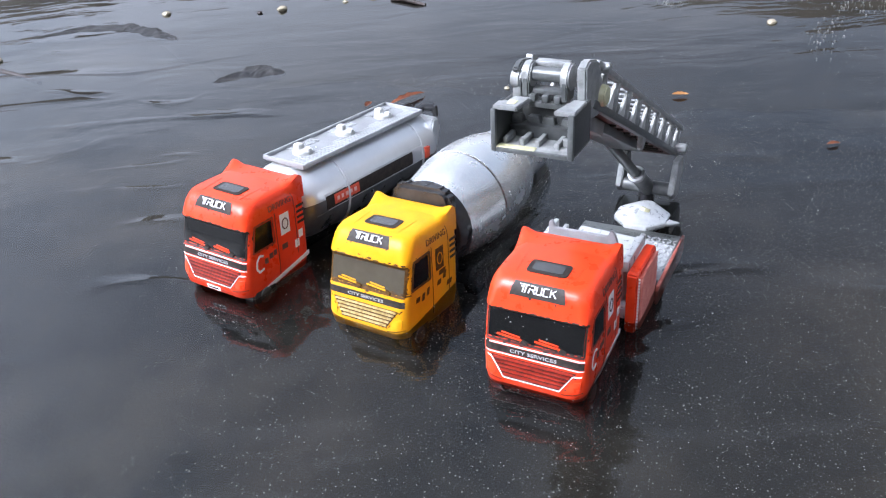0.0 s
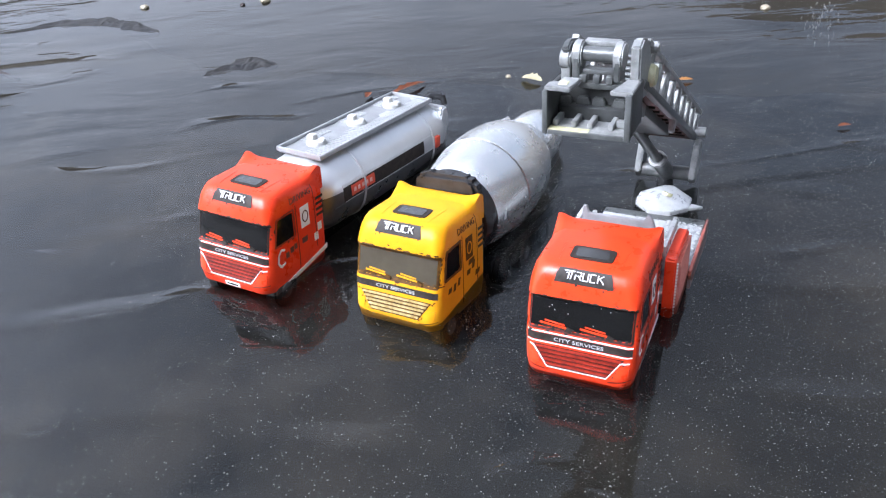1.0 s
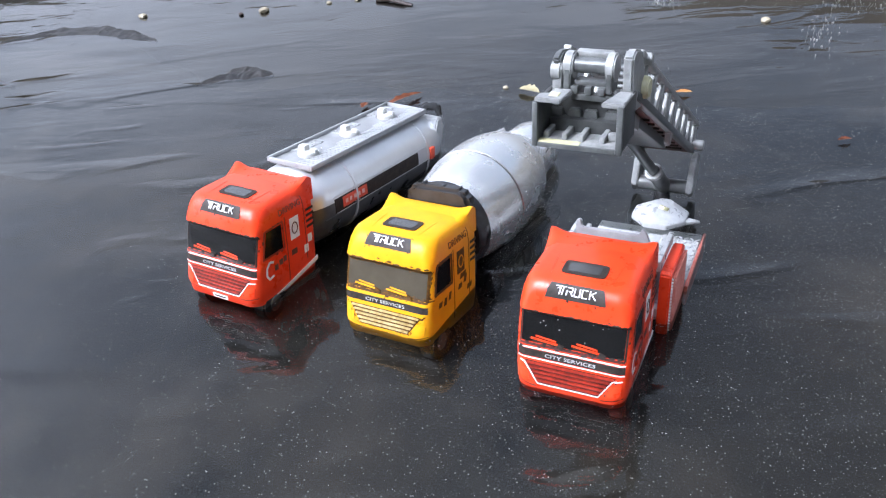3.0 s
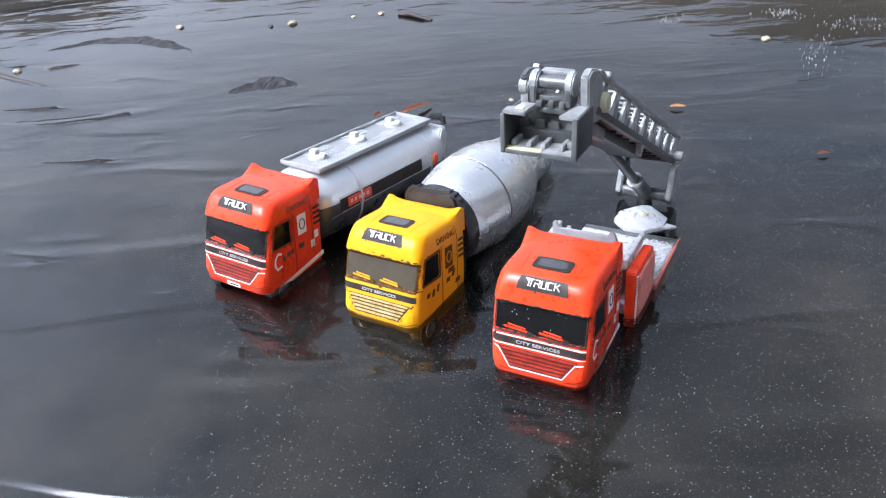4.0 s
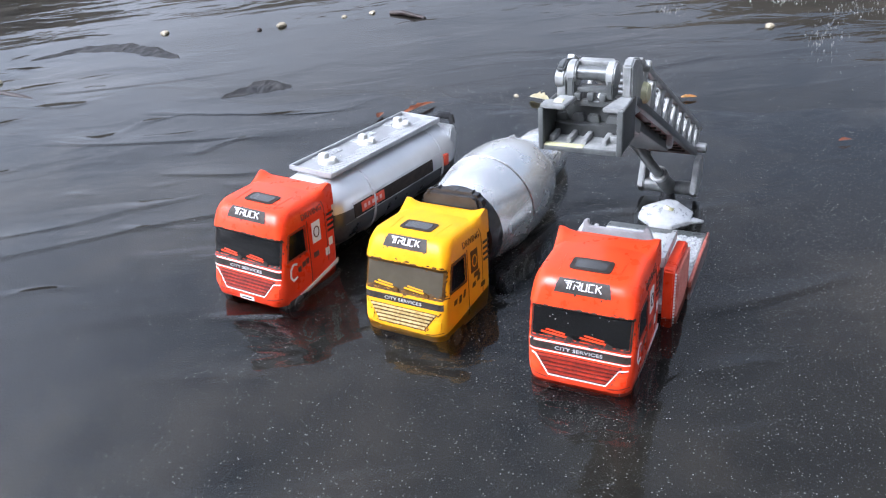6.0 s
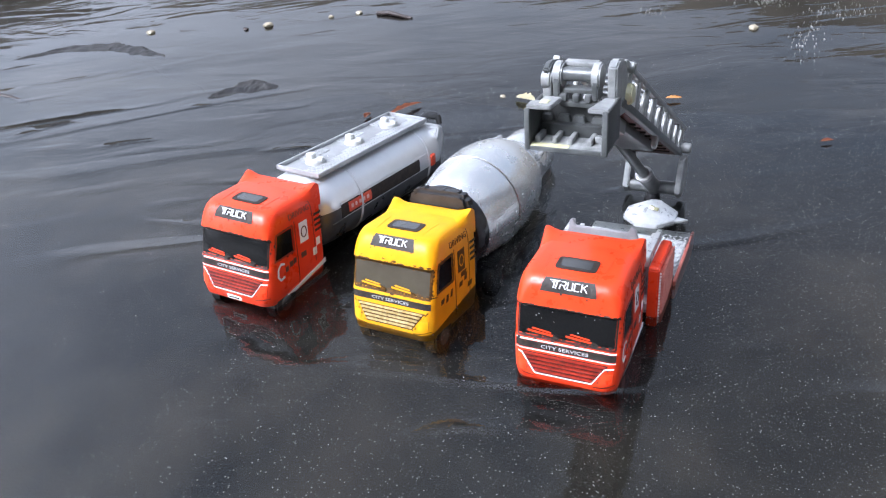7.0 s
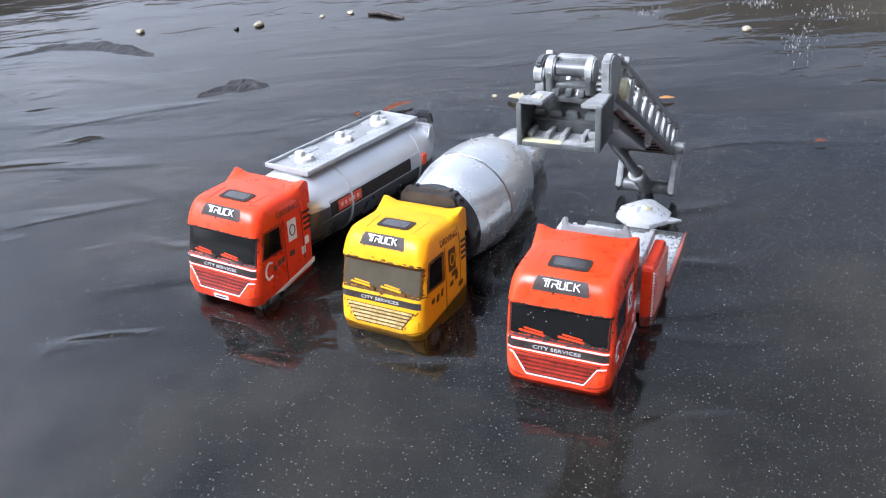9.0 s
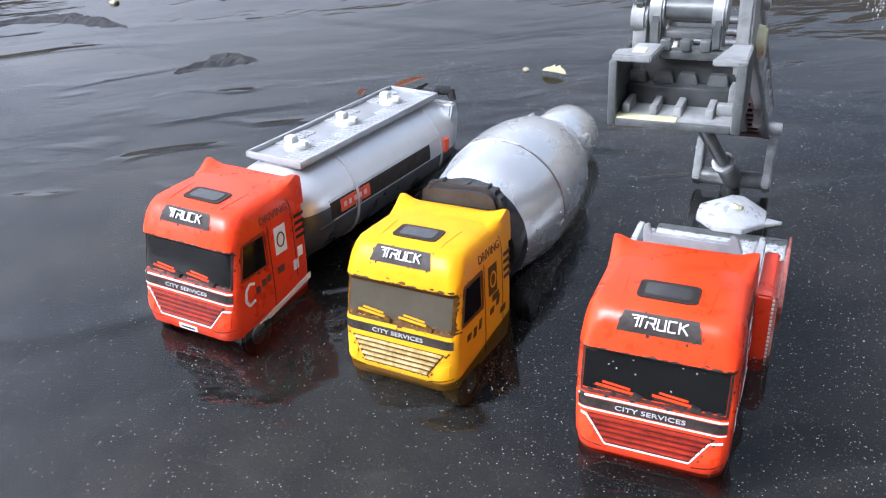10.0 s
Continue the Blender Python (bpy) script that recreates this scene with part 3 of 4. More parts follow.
def sign_letters():
    """The word TRUCK in square strokes, the T with a long double top, as on the roof signs."""
    strokes = (((-7.2, 1.5), (-3.6, 1.5)), ((-6.6, 0.75), (-5.7, 0.75)), ((-5.5, 1.2), (-5.9, -1.5)), ((-4.6, 1.2), (-5.0, -1.5)),
               ((-3.6, -1.5), (-3.2, 0.4)), ((-3.1, 1.4), (-1.5, 1.4)), ((-1.4, 1.5), (-1.5, 0.1)), ((-2.7, 0.0), (-1.4, 0.0)), ((-2.2, 0.0), (-1.3, -1.5)),
               ((-0.6, 1.5), (-0.8, -1.2)), ((-0.8, -1.4), (0.9, -1.4)), ((1.0, -1.5), (1.1, 1.5)),
               ((1.9, 1.4), (3.7, 1.4)), ((1.9, 1.5), (1.8, -1.4)), ((1.8, -1.4), (3.6, -1.4)),
               ((4.5, 1.5), (4.4, -1.5)), ((4.7, 0.1), (6.3, 1.4)), ((5.1, 0.2), (6.5, -1.5)))
    bm = None
    for (x0, y0), (x1, y1) in strokes:
        bm = bar((x0, y0, 0.15), (x1, y1, 0.15), 0.36, 0.3, (0, 0, 1), 0, bm)
    return bm


def worn_edge(f, pts, size, seed, density=1.0):
    """Small irregular flecks of grime along a line over a face."""
    pick, bm = random.Random(seed), bmesh.new()
    for (u0, v0), (u1, v1) in zip(pts, pts[1:]):
        ln = math.hypot(u1 - u0, v1 - v0)
        for i in range(int(ln * 1.6 * density)):
            q = pick.random()
            u, v = u0 + (u1 - u0) * q + pick.gauss(0, size * 0.5), v0 + (v1 - v0) * q + pick.gauss(0, size * 0.5)
            r, a = size * pick.uniform(0.15, 0.6), math.atan2(v1 - v0, u1 - u0)
            rim = []
            for k in range(7):
                b = k / 7 * 2 * math.pi
                du, dv = r * 1.7 * math.cos(b) * pick.uniform(0.6, 1.2), r * 0.7 * math.sin(b) * pick.uniform(0.6, 1.2)
                rim.append(bm.verts.new(f(u + du * math.cos(a) - dv * math.sin(a), v + du * math.sin(a) + dv * math.cos(a), 0.1)))
            top = bm.verts.new(f(u, v, 0.3))
            for k in range(7):
                bm.faces.new((rim[k], rim[(k + 1) % 7], top))
    return bm


def rounded(f, u0, u1, v0, v1, thick):
    """A patch with rounded corners over a face."""
    bm = bmesh.new()
    cu, cv, hu, hv = (u0 + u1) / 2, (v0 + v1) / 2, (u1 - u0) / 2, (v1 - v0) / 2
    rings = []
    for k, d in ((1.0, -0.15), (1.0, thick), (0.5, thick)):
        ring = []
        for i in range(32):
            a = i / 32 * 2 * math.pi
            c, q = math.cos(a), math.sin(a)
            ring.append(bm.verts.new(f(cu + math.copysign(abs(c) ** 0.26, c) * hu * k, cv + math.copysign(abs(q) ** 0.26, q) * hv * k, d)))
        rings.append(ring)
    for r0, r1 in zip(rings, rings[1:]):
        for i in range(32):
            bm.faces.new((r0[i], r0[(i + 1) % 32], r1[(i + 1) % 32], r1[i]))
    bm.faces.new(rings[-1])
    return bm


def make_cab(truck, paint, grille, line, worn, glass, plate=False):
    """The cab with all that is printed or moulded on it."""
    cab = part("cab", cab_shell(), paint, truck, angle=58)
    part("windscreen", sheet(on_front, steps(-16.1, 16.1, 24), steps(11.5, 21.2, 5), 0.12), glass, cab, "smoked windscreen")
    bm = strip(on_front, [(-17.2, 21.7), (17.2, 21.7)], 1.5 if worn else 1.15, 0.2)
    part("windscreen_rim", bm, BROWN_INK if worn else BLACK_INK, cab, "dark worn rim above the windscreen")
    for x in (-16.5, 16.5):
        part("pillar_seam", strip(on_front, [(x, 11.0), (x, 21.6)], 0.9 if worn else 0.5, 0.18), BROWN_INK if worn else BLACK_INK, cab)
    # dark strip painted for the wipers' shadow along the windscreen's foot
    part("wiper_shade", strip(on_front, [(-16.6, 10.8), (16.6, 10.8)], 0.7, 0.18), BROWN_INK if worn else GRILLE_RED, cab)
    for c in (-8.0, 5.0):
        bm = strip(on_front, [(c - 5.0, 12.9), (c + 4.5, 12.1)], 0.5, 0.45)
        bm = merge(bm, strip(on_front, [(c - 3.5, 13.8), (c + 3.0, 13.1)], 0.4, 0.4))
        part("wiper", bm, worn or paint, cab)
        part("wiper_arm", merge(strip(on_front, [(c + 3.6, 12.1), (c + 5.6, 11.4)], 1.2, 0.9), strip(on_front, [(c - 4.5, 12.2), (c + 3.0, 11.6)], 0.35, 0.5)), BROWN_INK if worn else BLACK_INK, cab)
    part("band", sheet(on_front, steps(-16.9, 16.9, 24), steps(6.9, 9.4, 2), 0.15), BLACK_INK, cab, "black band across the front")
    if line:
        for z in (9.8, 6.4):
            part("stripe", strip(on_front, [(-16.9, z), (16.9, z)], 0.28, 0.2), WHITE, cab, "thin white stripe")
        part("grille_outline", strip(on_front, [(-16.0, 5.0), (-14.6, 4.7), (-9.6, -1.6), (9.6, -1.6), (13.6, 4.2), (16.4, 4.4)], 0.34, 0.3), WHITE, cab, "thin white line round the grille")
    bm = moved(lettering("CITY SERVICES", 16.0, 1.2), Matrix.Translation((0, -0.35, 8.15)) @ pose(0, 0, 0, 84, 0, 0))
    part("lettering", bm, INK_GREY, cab, "pale words CITY SERVICES on the black band")
    # grille: slats that narrow downwards
    for i in range(5):
        z = 4.9 - i * 1.32
        half = 14.0 - (5.2 - z) * 0.72
        part("grille_slat", sheet(on_front, steps(-half, half, 16), (z - 0.3, z - 0.02, z + 0.22), 0.7), SLAT_RED if grille is GRILLE_RED else grille, cab)
    part("grille_back", sheet(lambda u, z, d: on_front(u * (10.0 + 0.7 * (z + 1.3)), z, d), steps(-1, 1, 16), steps(-1.4, 5.4, 4), 0.08), BROWN_INK if worn else GRILLE_RED, cab)
    for s in (1, -1):
        part("headlight", sheet(lambda u, z, d, s=s: on_front(s * u, z, d), steps(12.6, 16.2, 5), steps(-0.8, 2.4, 3), 0.3), paint, cab)
        part("bumper_line", strip(lambda u, z, d, s=s: on_front(s * u, z, d), [(10.2, -2.9), (16.9, -1.8)], 0.3, 0.15), BROWN_INK if worn else GRILLE_RED, cab)
    if plate:
        part("number_plate", sheet(on_front, steps(-3.5, 3.5, 4), steps(-5.2, -3.4, 2), 0.25), WHITE, cab, "small white plate with an unreadable mark")
        part("bar", sheet(on_front, steps(-2.6, 2.6, 4), steps(-4.6, -4.0, 1), 0.4), BLACK_INK, cab)
    # grime that has settled along the edges
    ink, much = (BROWN_INK, 1.0) if worn else (BLACK_INK, 0.45)
    seed = int(much * 10)
    part("worn_edge", worn_edge(on_front, [(-16.8, 21.9), (16.8, 21.9)], 1.2, seed, 2.0 * much), ink, cab, "dark grime along the windscreen's upper edge")
    part("worn_edge", worn_edge(on_front, [(-16.4, 11.4), (16.4, 11.4)], 1.2, seed + 1, 2.2 * much), ink, cab)
    part("worn_edge", worn_edge(on_front, [(-16.2, 6.2), (-11.0, -1.2), (11.0, -1.2), (16.2, 6.2)], 0.6, seed + 2, 0.9 * much), ink, cab)
    part("worn_edge", worn_edge(on_front, [(16.6, 11.5), (16.8, 22.0)], 0.7, seed + 3, 1.5 * much), ink, cab)
    part("worn_edge", worn_edge(lambda u, y, d: on_roof(u, y, d), [(-9.4, 3.4), (9.4, 3.4), (9.0, 5.9), (-9.0, 5.9), (-9.4, 3.4)], 0.4, seed + 4, 0.6), BLACK_INK, cab)
    # roof: sign, letters, hatch
    part("sign", sheet(lambda u, y, d: on_roof(u * (1 - 0.05 * (y - 3.3)), y, d), steps(-9.3, 9.3, 8), steps(3.2, 5.75, 4), 0.2), BLACK_INK, cab, "dark sign plate on the roof front")
    q = on_roof(0, 4.45, 0.45)
    bm = moved(moved(sign_letters(), Matrix.Diagonal((0.9, 0.84, 1, 1))), Matrix.Translation((0.3, q[1], q[2])) @ pose(0, 0, 0, 58.5, 0, 0))
    part("lettering", bm, WHITE, cab, "white word TRUCK")
    part("hatch_rim", rounded(on_roof, -6.9, 6.9, 10.5, 17.8, 0.3), BLACK_INK, cab)
    part("roof_hatch", rounded(on_roof, -5.2, 5.2, 11.7, 16.6, 0.42), HATCH, cab, "smoked roof hatch")
    for s in (1, -1):
        part("roof_groove", strip(lambda u, y, d, s=s: on_roof(s * u, y, d), [(9.6, 8.5), (10.4, 20.0)], 0.35, 0.12), paint, cab)
        side = lambda y, z, d, s=s: on_side(y, z, d, s)
        part("side_window", sheet(lambda a, z, d, s=s: on_side(a + (1 - (z - 13.0) / 10.0) * (-2.4 if a < 10 else 0), z, d, s), (6.9, 8.5, 10.5, 13.0, 15.4), steps(13.0, 22.6, 5), 0.12), GLASS, cab, "smoked side window")
        part("window_rim", strip(side, [(5.9, 23.1), (16.3, 23.4), (16.3, 12.5), (3.9, 12.7), (5.9, 23.1)], 0.9 if worn else 0.6, 0.25), BROWN_INK if worn else SLAT_RED, cab)
        part("worn_edge", worn_edge(side, [(5.9, 23.1), (16.3, 23.4), (16.3, 12.5), (3.9, 12.7), (5.9, 23.1)], 0.8, seed + 5 + s, 1.3 * much), ink, cab)
        part("fairing_seam", strip(side, [(28.0, 30.2), (29.2, 27.0), (29.6, 23.0), (29.6, 2.0)], 0.3, 0.1), BROWN_INK if worn else GRILLE_RED, cab)
        part("door_line", strip(side, [(17.8, 24.5), (18.0, -3.0)], 0.35, 0.1), BROWN_INK if worn else GRILLE_RED, cab)
        part("sticker", sheet(side, steps(20.4, 25.8, 3), steps(13.6, 22.5, 3), 0.15), BROWN_INK if worn else WHITE, cab, "square sticker with a ring on it")
        ring = [(23.1 + 1.7 * math.cos(radians(a)), 18.0 + 2.3 * math.sin(radians(a))) for a in range(0, 361, 30)]
        part("ring_mark", strip(side, ring, 0.45, 0.3), worn or MAROON, cab)
        for i in range(4):
            z = 22.2 - i * 2.35
            part("vent_slot", sheet(side, (30.6, 33.0, 35.3), (z - 0.55, z + 0.55), 0.1), BLACK_INK, cab)
        letters = lettering("DRIVING", 13.0, 2.4, 0.2)
        turn = Matrix.Translation((s * 17.45, 21.5, 27.0)) @ pose(0, 0, 0, 0, 0, 90 * s) @ pose(0, 0, 0, 80, 0, 0)
        part("lettering", moved(letters, turn), BROWN_INK if worn else MAROON, cab, "dark word DRIVING")
        if worn:
            for y0, z0, w in ((6.0, 6.5, 2.4), (10.0, 5.8, 1.8), (13.2, 6.6, 1.6), (20.4, 7.4, 2.6), (24.2, 8.6, 2.0), (21.0, 11.0, 4.4), (28.0, 4.6, 3.4)):
                part("bar", sheet(lambda a, z, d, s=s: on_side(a + (z - 6.0) * 0.25, z, d, s), (y0, y0 + w), (z0, z0 + (2.0 if w > 2.2 else 2.9)), 0.1), BROWN_INK, cab)
        else:
            swoosh = [(9.2, 9.6), (7.0, 10.4), (5.2, 8.6), (4.8, 5.6), (6.2, 3.6), (8.8, 4.2)]
            part("swoosh", strip(side, swoosh, 0.9, 0.15), WHITE, cab, "white curved mark")
            for y0, z0, w in ((9.6, 5.6, 2.0), (12.4, 6.6, 2.2), (15.0, 7.0, 1.8), (20.2, 7.2, 3.4)):
                part("bar", sheet(side, (y0, y0 + w), (z0, z0 + 2.4), 0.1), MAROON, cab)
            for y0, z0 in ((30.6, 8.4), (28.0, 4.8)):
                part("square_mark", sheet(side, (y0, y0 + 2.6), (z0, z0 + 3.4), 0.1), WHITE, cab)
            part("sill", sheet(lambda y, v, d, s=s: on_side(y, -6.8 + (y - 10.0) * 0.2 + v * 2.0, d, s), steps(10.0, 36.0, 8), (0, 1), 0.25), WHITE, cab, "white sill along the lower edge")
    return cab


def make_wheels(truck, axles):
    for y in axles:
        for s in (1, -1):
            tyre = part("wheel", rod((s * 11.5, y, -8.0), (s * 17.3, y, -8.0), 7.0, None, 28, None, 0.8), RUBBER, truck, "black toy tyre")
            part("rim", rod((s * 17.0, y, -8.0), (s * 17.7, y, -8.0), 3.6, 3.0, 18), GREY, tyre, "grey hub")


def truck_base(name, x, y, z, rx, ry, rz, label, length):
    t = tagged(new(name), label, "toy truck", "toy trucks in the puddle")
    t.matrix_world = pose(x, y, z, rx, ry, rz)
    part("chassis", box(-8.5, 8.5, 6.0, length, -6.5, -1.0, 0.5), BLACK, t, "black chassis")
    return t


# ---- red tanker ----
def build_tanker():
    t = truck_base("tanker_truck", -0.0665, -0.0095, 0.0066, -7.35, 2.05, 0.42, "red toy tanker truck with a silver tank, half sunk in water", 132.0)
    make_cab(t, RED, GRILLE_RED, True, None, GLASS, True)
    make_wheels(t, (9.0, 95.0, 112.0))
    yaw = Matrix.Translation((0, 46, 0)) @ pose(0, 0, 0, 0, 0, -2.6) @ Matrix.Translation((0, -46, 0))

    def tank_part(name, bm, mat, parent, label="", angle=38.0):
        return part(name, moved(bm, yaw), mat, parent, label, angle)

    CZ, A, B = 14.6, 18.8, 16.8

    def section(a, grow=0.0):
        c, s = math.cos(a), math.sin(a)
        e = 2 / 2.3
        return (math.copysign(abs(c) ** e, c) * (A + grow), CZ + math.copysign(abs(s) ** e, s) * (B + grow))

    def ring(y, k, grow=0.0):
        return [((section(a, grow)[0]) * k, y, CZ + (section(a, grow)[1] - CZ) * k) for a in (2 * math.pi * i / 72 for i in range(72))]

    body = tank_part("tank", loft([ring(38.2, 0.58), ring(38.8, 0.74), ring(40.5, 0.86), ring(43.5, 0.945), ring(47.0, 0.985), ring(51.0, 1.0), ring(70, 1.0), ring(100, 1.0), ring(128, 1.0), ring(133, 0.97), ring(138, 0.88), ring(141.5, 0.74), ring(142.3, 0.6)]), (SILVER, SHADED_TANK), t, "silver plastic tank, shade painted below its seam and on its nose", 60)
    # shade on the tank's lower half and nose is put into a darker grey
    for p in body.data.polygons:
        p.material_index = int(p.center.z < (17.5 if p.center.y < 50.5 * MM else 12.6) * MM)

    def side_at(y, z, d, s=1):
        q = min(1.0, abs(z - CZ) / B)
        return (s * (A * (1 - q ** 2.3) ** (1 / 2.3) + d), y, z)

    for y in (65.0, 122.5):
        tank_part("tank_hoop", loft([ring(y - 0.7, 1, 0.02), ring(y - 0.5, 1, 0.45), ring(y + 0.5, 1, 0.45), ring(y + 0.7, 1, 0.02)], False), SILVER, body)
    tank_part("seam", merge(sheet(side_at, steps(43, 130, 20), (12.5, 12.9), 0.25), sheet(lambda y, z, d: side_at(y, z, d, -1), steps(43, 130, 20), (12.5, 12.9), 0.25)), GREY, body)
    for s in (1, -1):
        f = lambda y, z, d, s=s: side_at(y, z, d, s)
        band = tank_part("side_band", sheet(f, steps(50.0, 113.5, 12), steps(13.4, 19.4, 4), 0.15), BLACK_INK, body, "black band along the tank")
        lab = tank_part("label_panel", sheet(f, steps(55.0, 72.0, 4), steps(14.4, 18.8, 3), 0.3), ORANGE, body, "orange label with an unreadable word")
        for i, w in enumerate((1.6, 1.4, 1.8, 1.5, 1.7)):
            y0 = 56.6 + i * 2.9
            tank_part("bar", sheet(f, (y0, y0 + w), (15.8, 17.5), 0.42), PINK, body)
        bm = None
        for i in range(44):
            y = 50 + i * 1.7
            p = f(y, 20.2, 0.0)
            bm = box(p[0] - 0.3, p[0] + 0.3, y - 0.25, y + 0.25, 19.9, 20.4, 0, bm)
        for z in steps(14, 33, 14):
            for yy in (63.6, 66.4):
                q = min(1.0, abs(z - CZ) / B)
                p = side_at(yy, z, 0.0, s)
                bm = box(p[0] - 0.25, p[0] + 0.25, yy - 0.2, yy + 0.2, z - 0.2, z + 0.2, 0, bm)
        tagged(tank_part("rivets", bm, SILVER, body), kind="stuff")
    # walkway tray on the top with three filler caps
    tray = tank_part("walkway", box(-10.8, 10.8, 46.0, 132.0, 31.2, 32.4, 0.2), WALKWAY, t, "silver walkway tray on the tank")
    for x0, x1, y0, y1 in ((-11.5, -10.6, 45.2, 132.8), (10.6, 11.5, 45.2, 132.8), (-10.6, 10.6, 45.2, 46.1), (-10.6, 10.6, 131.9, 132.8)):
        tank_part("rail", box(x0, x1, y0, y1, 32.0, 34.0, 0.2), TRAY, tray)
    ribs = None
    for i in range(46):
        y = 48.0 + i * 1.83
        ribs = bar((1.2 if i % 15 < 4 else 3.0, y, 32.45), (10.2, y, 32.5), 0.9, 0.9, (0, 0, 1), 0, ribs)
        if i % 15 > 5:
            ribs = bar((-10.2, y, 32.45), (-5.0, y, 32.5), 0.9, 0.9, (0, 0, 1), 0, ribs)
    tagged(tank_part("tread_ribs", ribs, TRAY, tray), kind="stuff")
    for y in (59.0, 88.0, 117.0):
        cap = tank_part("filler_cap", rod((-1.0, y, 31.8), (-1.0, y, 34.2), 4.6, 4.3, 28, None, 0.4), PALE_PART, tray, "pale round filler cap")
        tank_part("knob", box(-5.2, -1.6, y - 1.6, y + 1.8, 33.6, 36.4, 0.6), PALE_PART, cap)
        tank_part("latch", box(0.6, 3.4, y - 1.0, y + 1.0, 33.8, 35.4, 0.4), PALE_PART, cap)
    for x in (18.9, -18.9):
        tank_part("side_lamp", box(x - 1.1, x + 1.1, 123.0, 126.8, 13.0, 18.6, 0.4), ORANGE, t, "small red side lamp")
    b = rod((6.0, 134.0, 31.0), (7.5, 139.0, 33.0), 1.6, 2.0, 14)
    b = rod((7.5, 139.0, 33.0), (11.5, 142.5, 32.6), 2.0, 2.0, 14, b)
    b = rod((11.5, 142.5, 32.6), (13.5, 142.0, 28.5), 2.0, 1.3, 12, b)
    tank_part("hose_hook", b, BLACK, t, "black bent hose hook")
    tank_part("rear_guard", prism([(132, 8), (140, 14), (142, 24), (140, 29), (136, 29), (133, 20)], 0, 5.0, 16.0, 0.8), SILVER, t)


# ---- yellow mixer ----
def build_mixer():
    t = truck_base("mixer_truck", 0.0, 0.0, 0.0006, -9.14, -0.68, 0.0, "yellow toy concrete mixer truck with a silver drum, half sunk", 128.0)
    make_cab(t, YELLOW, GRILLE_YELLOW, False, YELLOW, SMOKE)
    make_wheels(t, (9.0, 78.0, 98.0))
    a, b = Vector((0, 44, 19.5)), Vector((0, 141, 28.0))
    ax = (b - a).normalized()
    up = Vector((1, 0, 0)).cross(ax)

    def ring(s, r, n=64):
        c = a + ax * s
        return [c + (Vector((1, 0, 0)) * math.cos(q) + up * math.sin(q)) * r for q in (2 * math.pi * i / n for i in range(n))]

    prof = ((3.0, 12.0), (3.2, 17.6), (4.2, 18.3), (14, 20.3), (24.4, 22.0), (25.2, 22.1), (25.5, 21.4), (26.3, 21.4), (26.6, 22.1), (34, 22.3), (42, 22.0), (50, 20.9), (55.6, 19.6), (56.0, 19.0), (56.8, 18.9), (57.4, 19.0), (63, 16.4), (68.5, 13.6), (71.5, 12.6))
    drum = part("drum", loft([ring(*p) for p in prof]), DRUM_SILVER, t, "silver mixer drum with a seam", 30)
    part("drum_seam", loft([ring(*p) for p in ((25.3, 21.3), (25.45, 21.75), (26.35, 21.75), (26.5, 21.3))], False), BLACK_INK, drum, "dark seam round the drum")
    part("drum_neck", loft([ring(*p) for p in ((71.0, 12.2), (73, 12.9), (75, 13.2), (88, 12.4), (92, 11.4), (93.5, 9.4), (93.6, 7.0), (88, 6.6))]), DRUM_SILVER, drum, "silver drum neck", 40)
    for q in range(4):
        ang = radians(30 + q * 90)
        c = a + ax * 66 + (Vector((1, 0, 0)) * math.cos(ang) + up * math.sin(ang)) * 15.4
        part("drum_blister", rod(c, c + ax * 6, 1.8, 1.0, 10), DRUM_SILVER, drum)
    part("drum_ring", loft([ring(*p) for p in ((-3.2, 14.0), (-3.0, 16.6), (-1.0, 18.2), (3.4, 18.4), (3.6, 17.8))]), BLACK, t, "black drum bearing ring")
    house = part("engine_cover", prism([(-13, 2), (-13, 33), (-11.5, 37), (-9, 38.5), (10, 38.8), (13, 37.2), (14.5, 33), (15, 2)], 1, 36.8, 43.4, 2.6), BLACK, t, "glossy black engine cover behind the cab")
    for x in (-6.0, 2.5, 9.0):
        part("cover_rib", rod((x, 38.6, 38.6), (x, 41.8, 38.6), 0.5, None, 8), BLACK, house)
    part("frame", merge(box(-17.0, -12.0, 44.0, 126.0, -3.0, 2.4, 0.6), box(12.0, 17.0, 44.0, 126.0, -3.0, 2.4, 0.6)), BLACK, t, "black drum frame")
    part("fender", rod((15.0, 52.0, -4.0), (19.0, 52.0, -4.0), 6.5, None, 18, None, 0.5), BLACK, t)
    part("chute", prism([(132, 8), (146, 12), (148, 22), (140, 20), (133, 16)], 0, -6, 6, 0.6), SILVER, t, "silver chute at the tail")


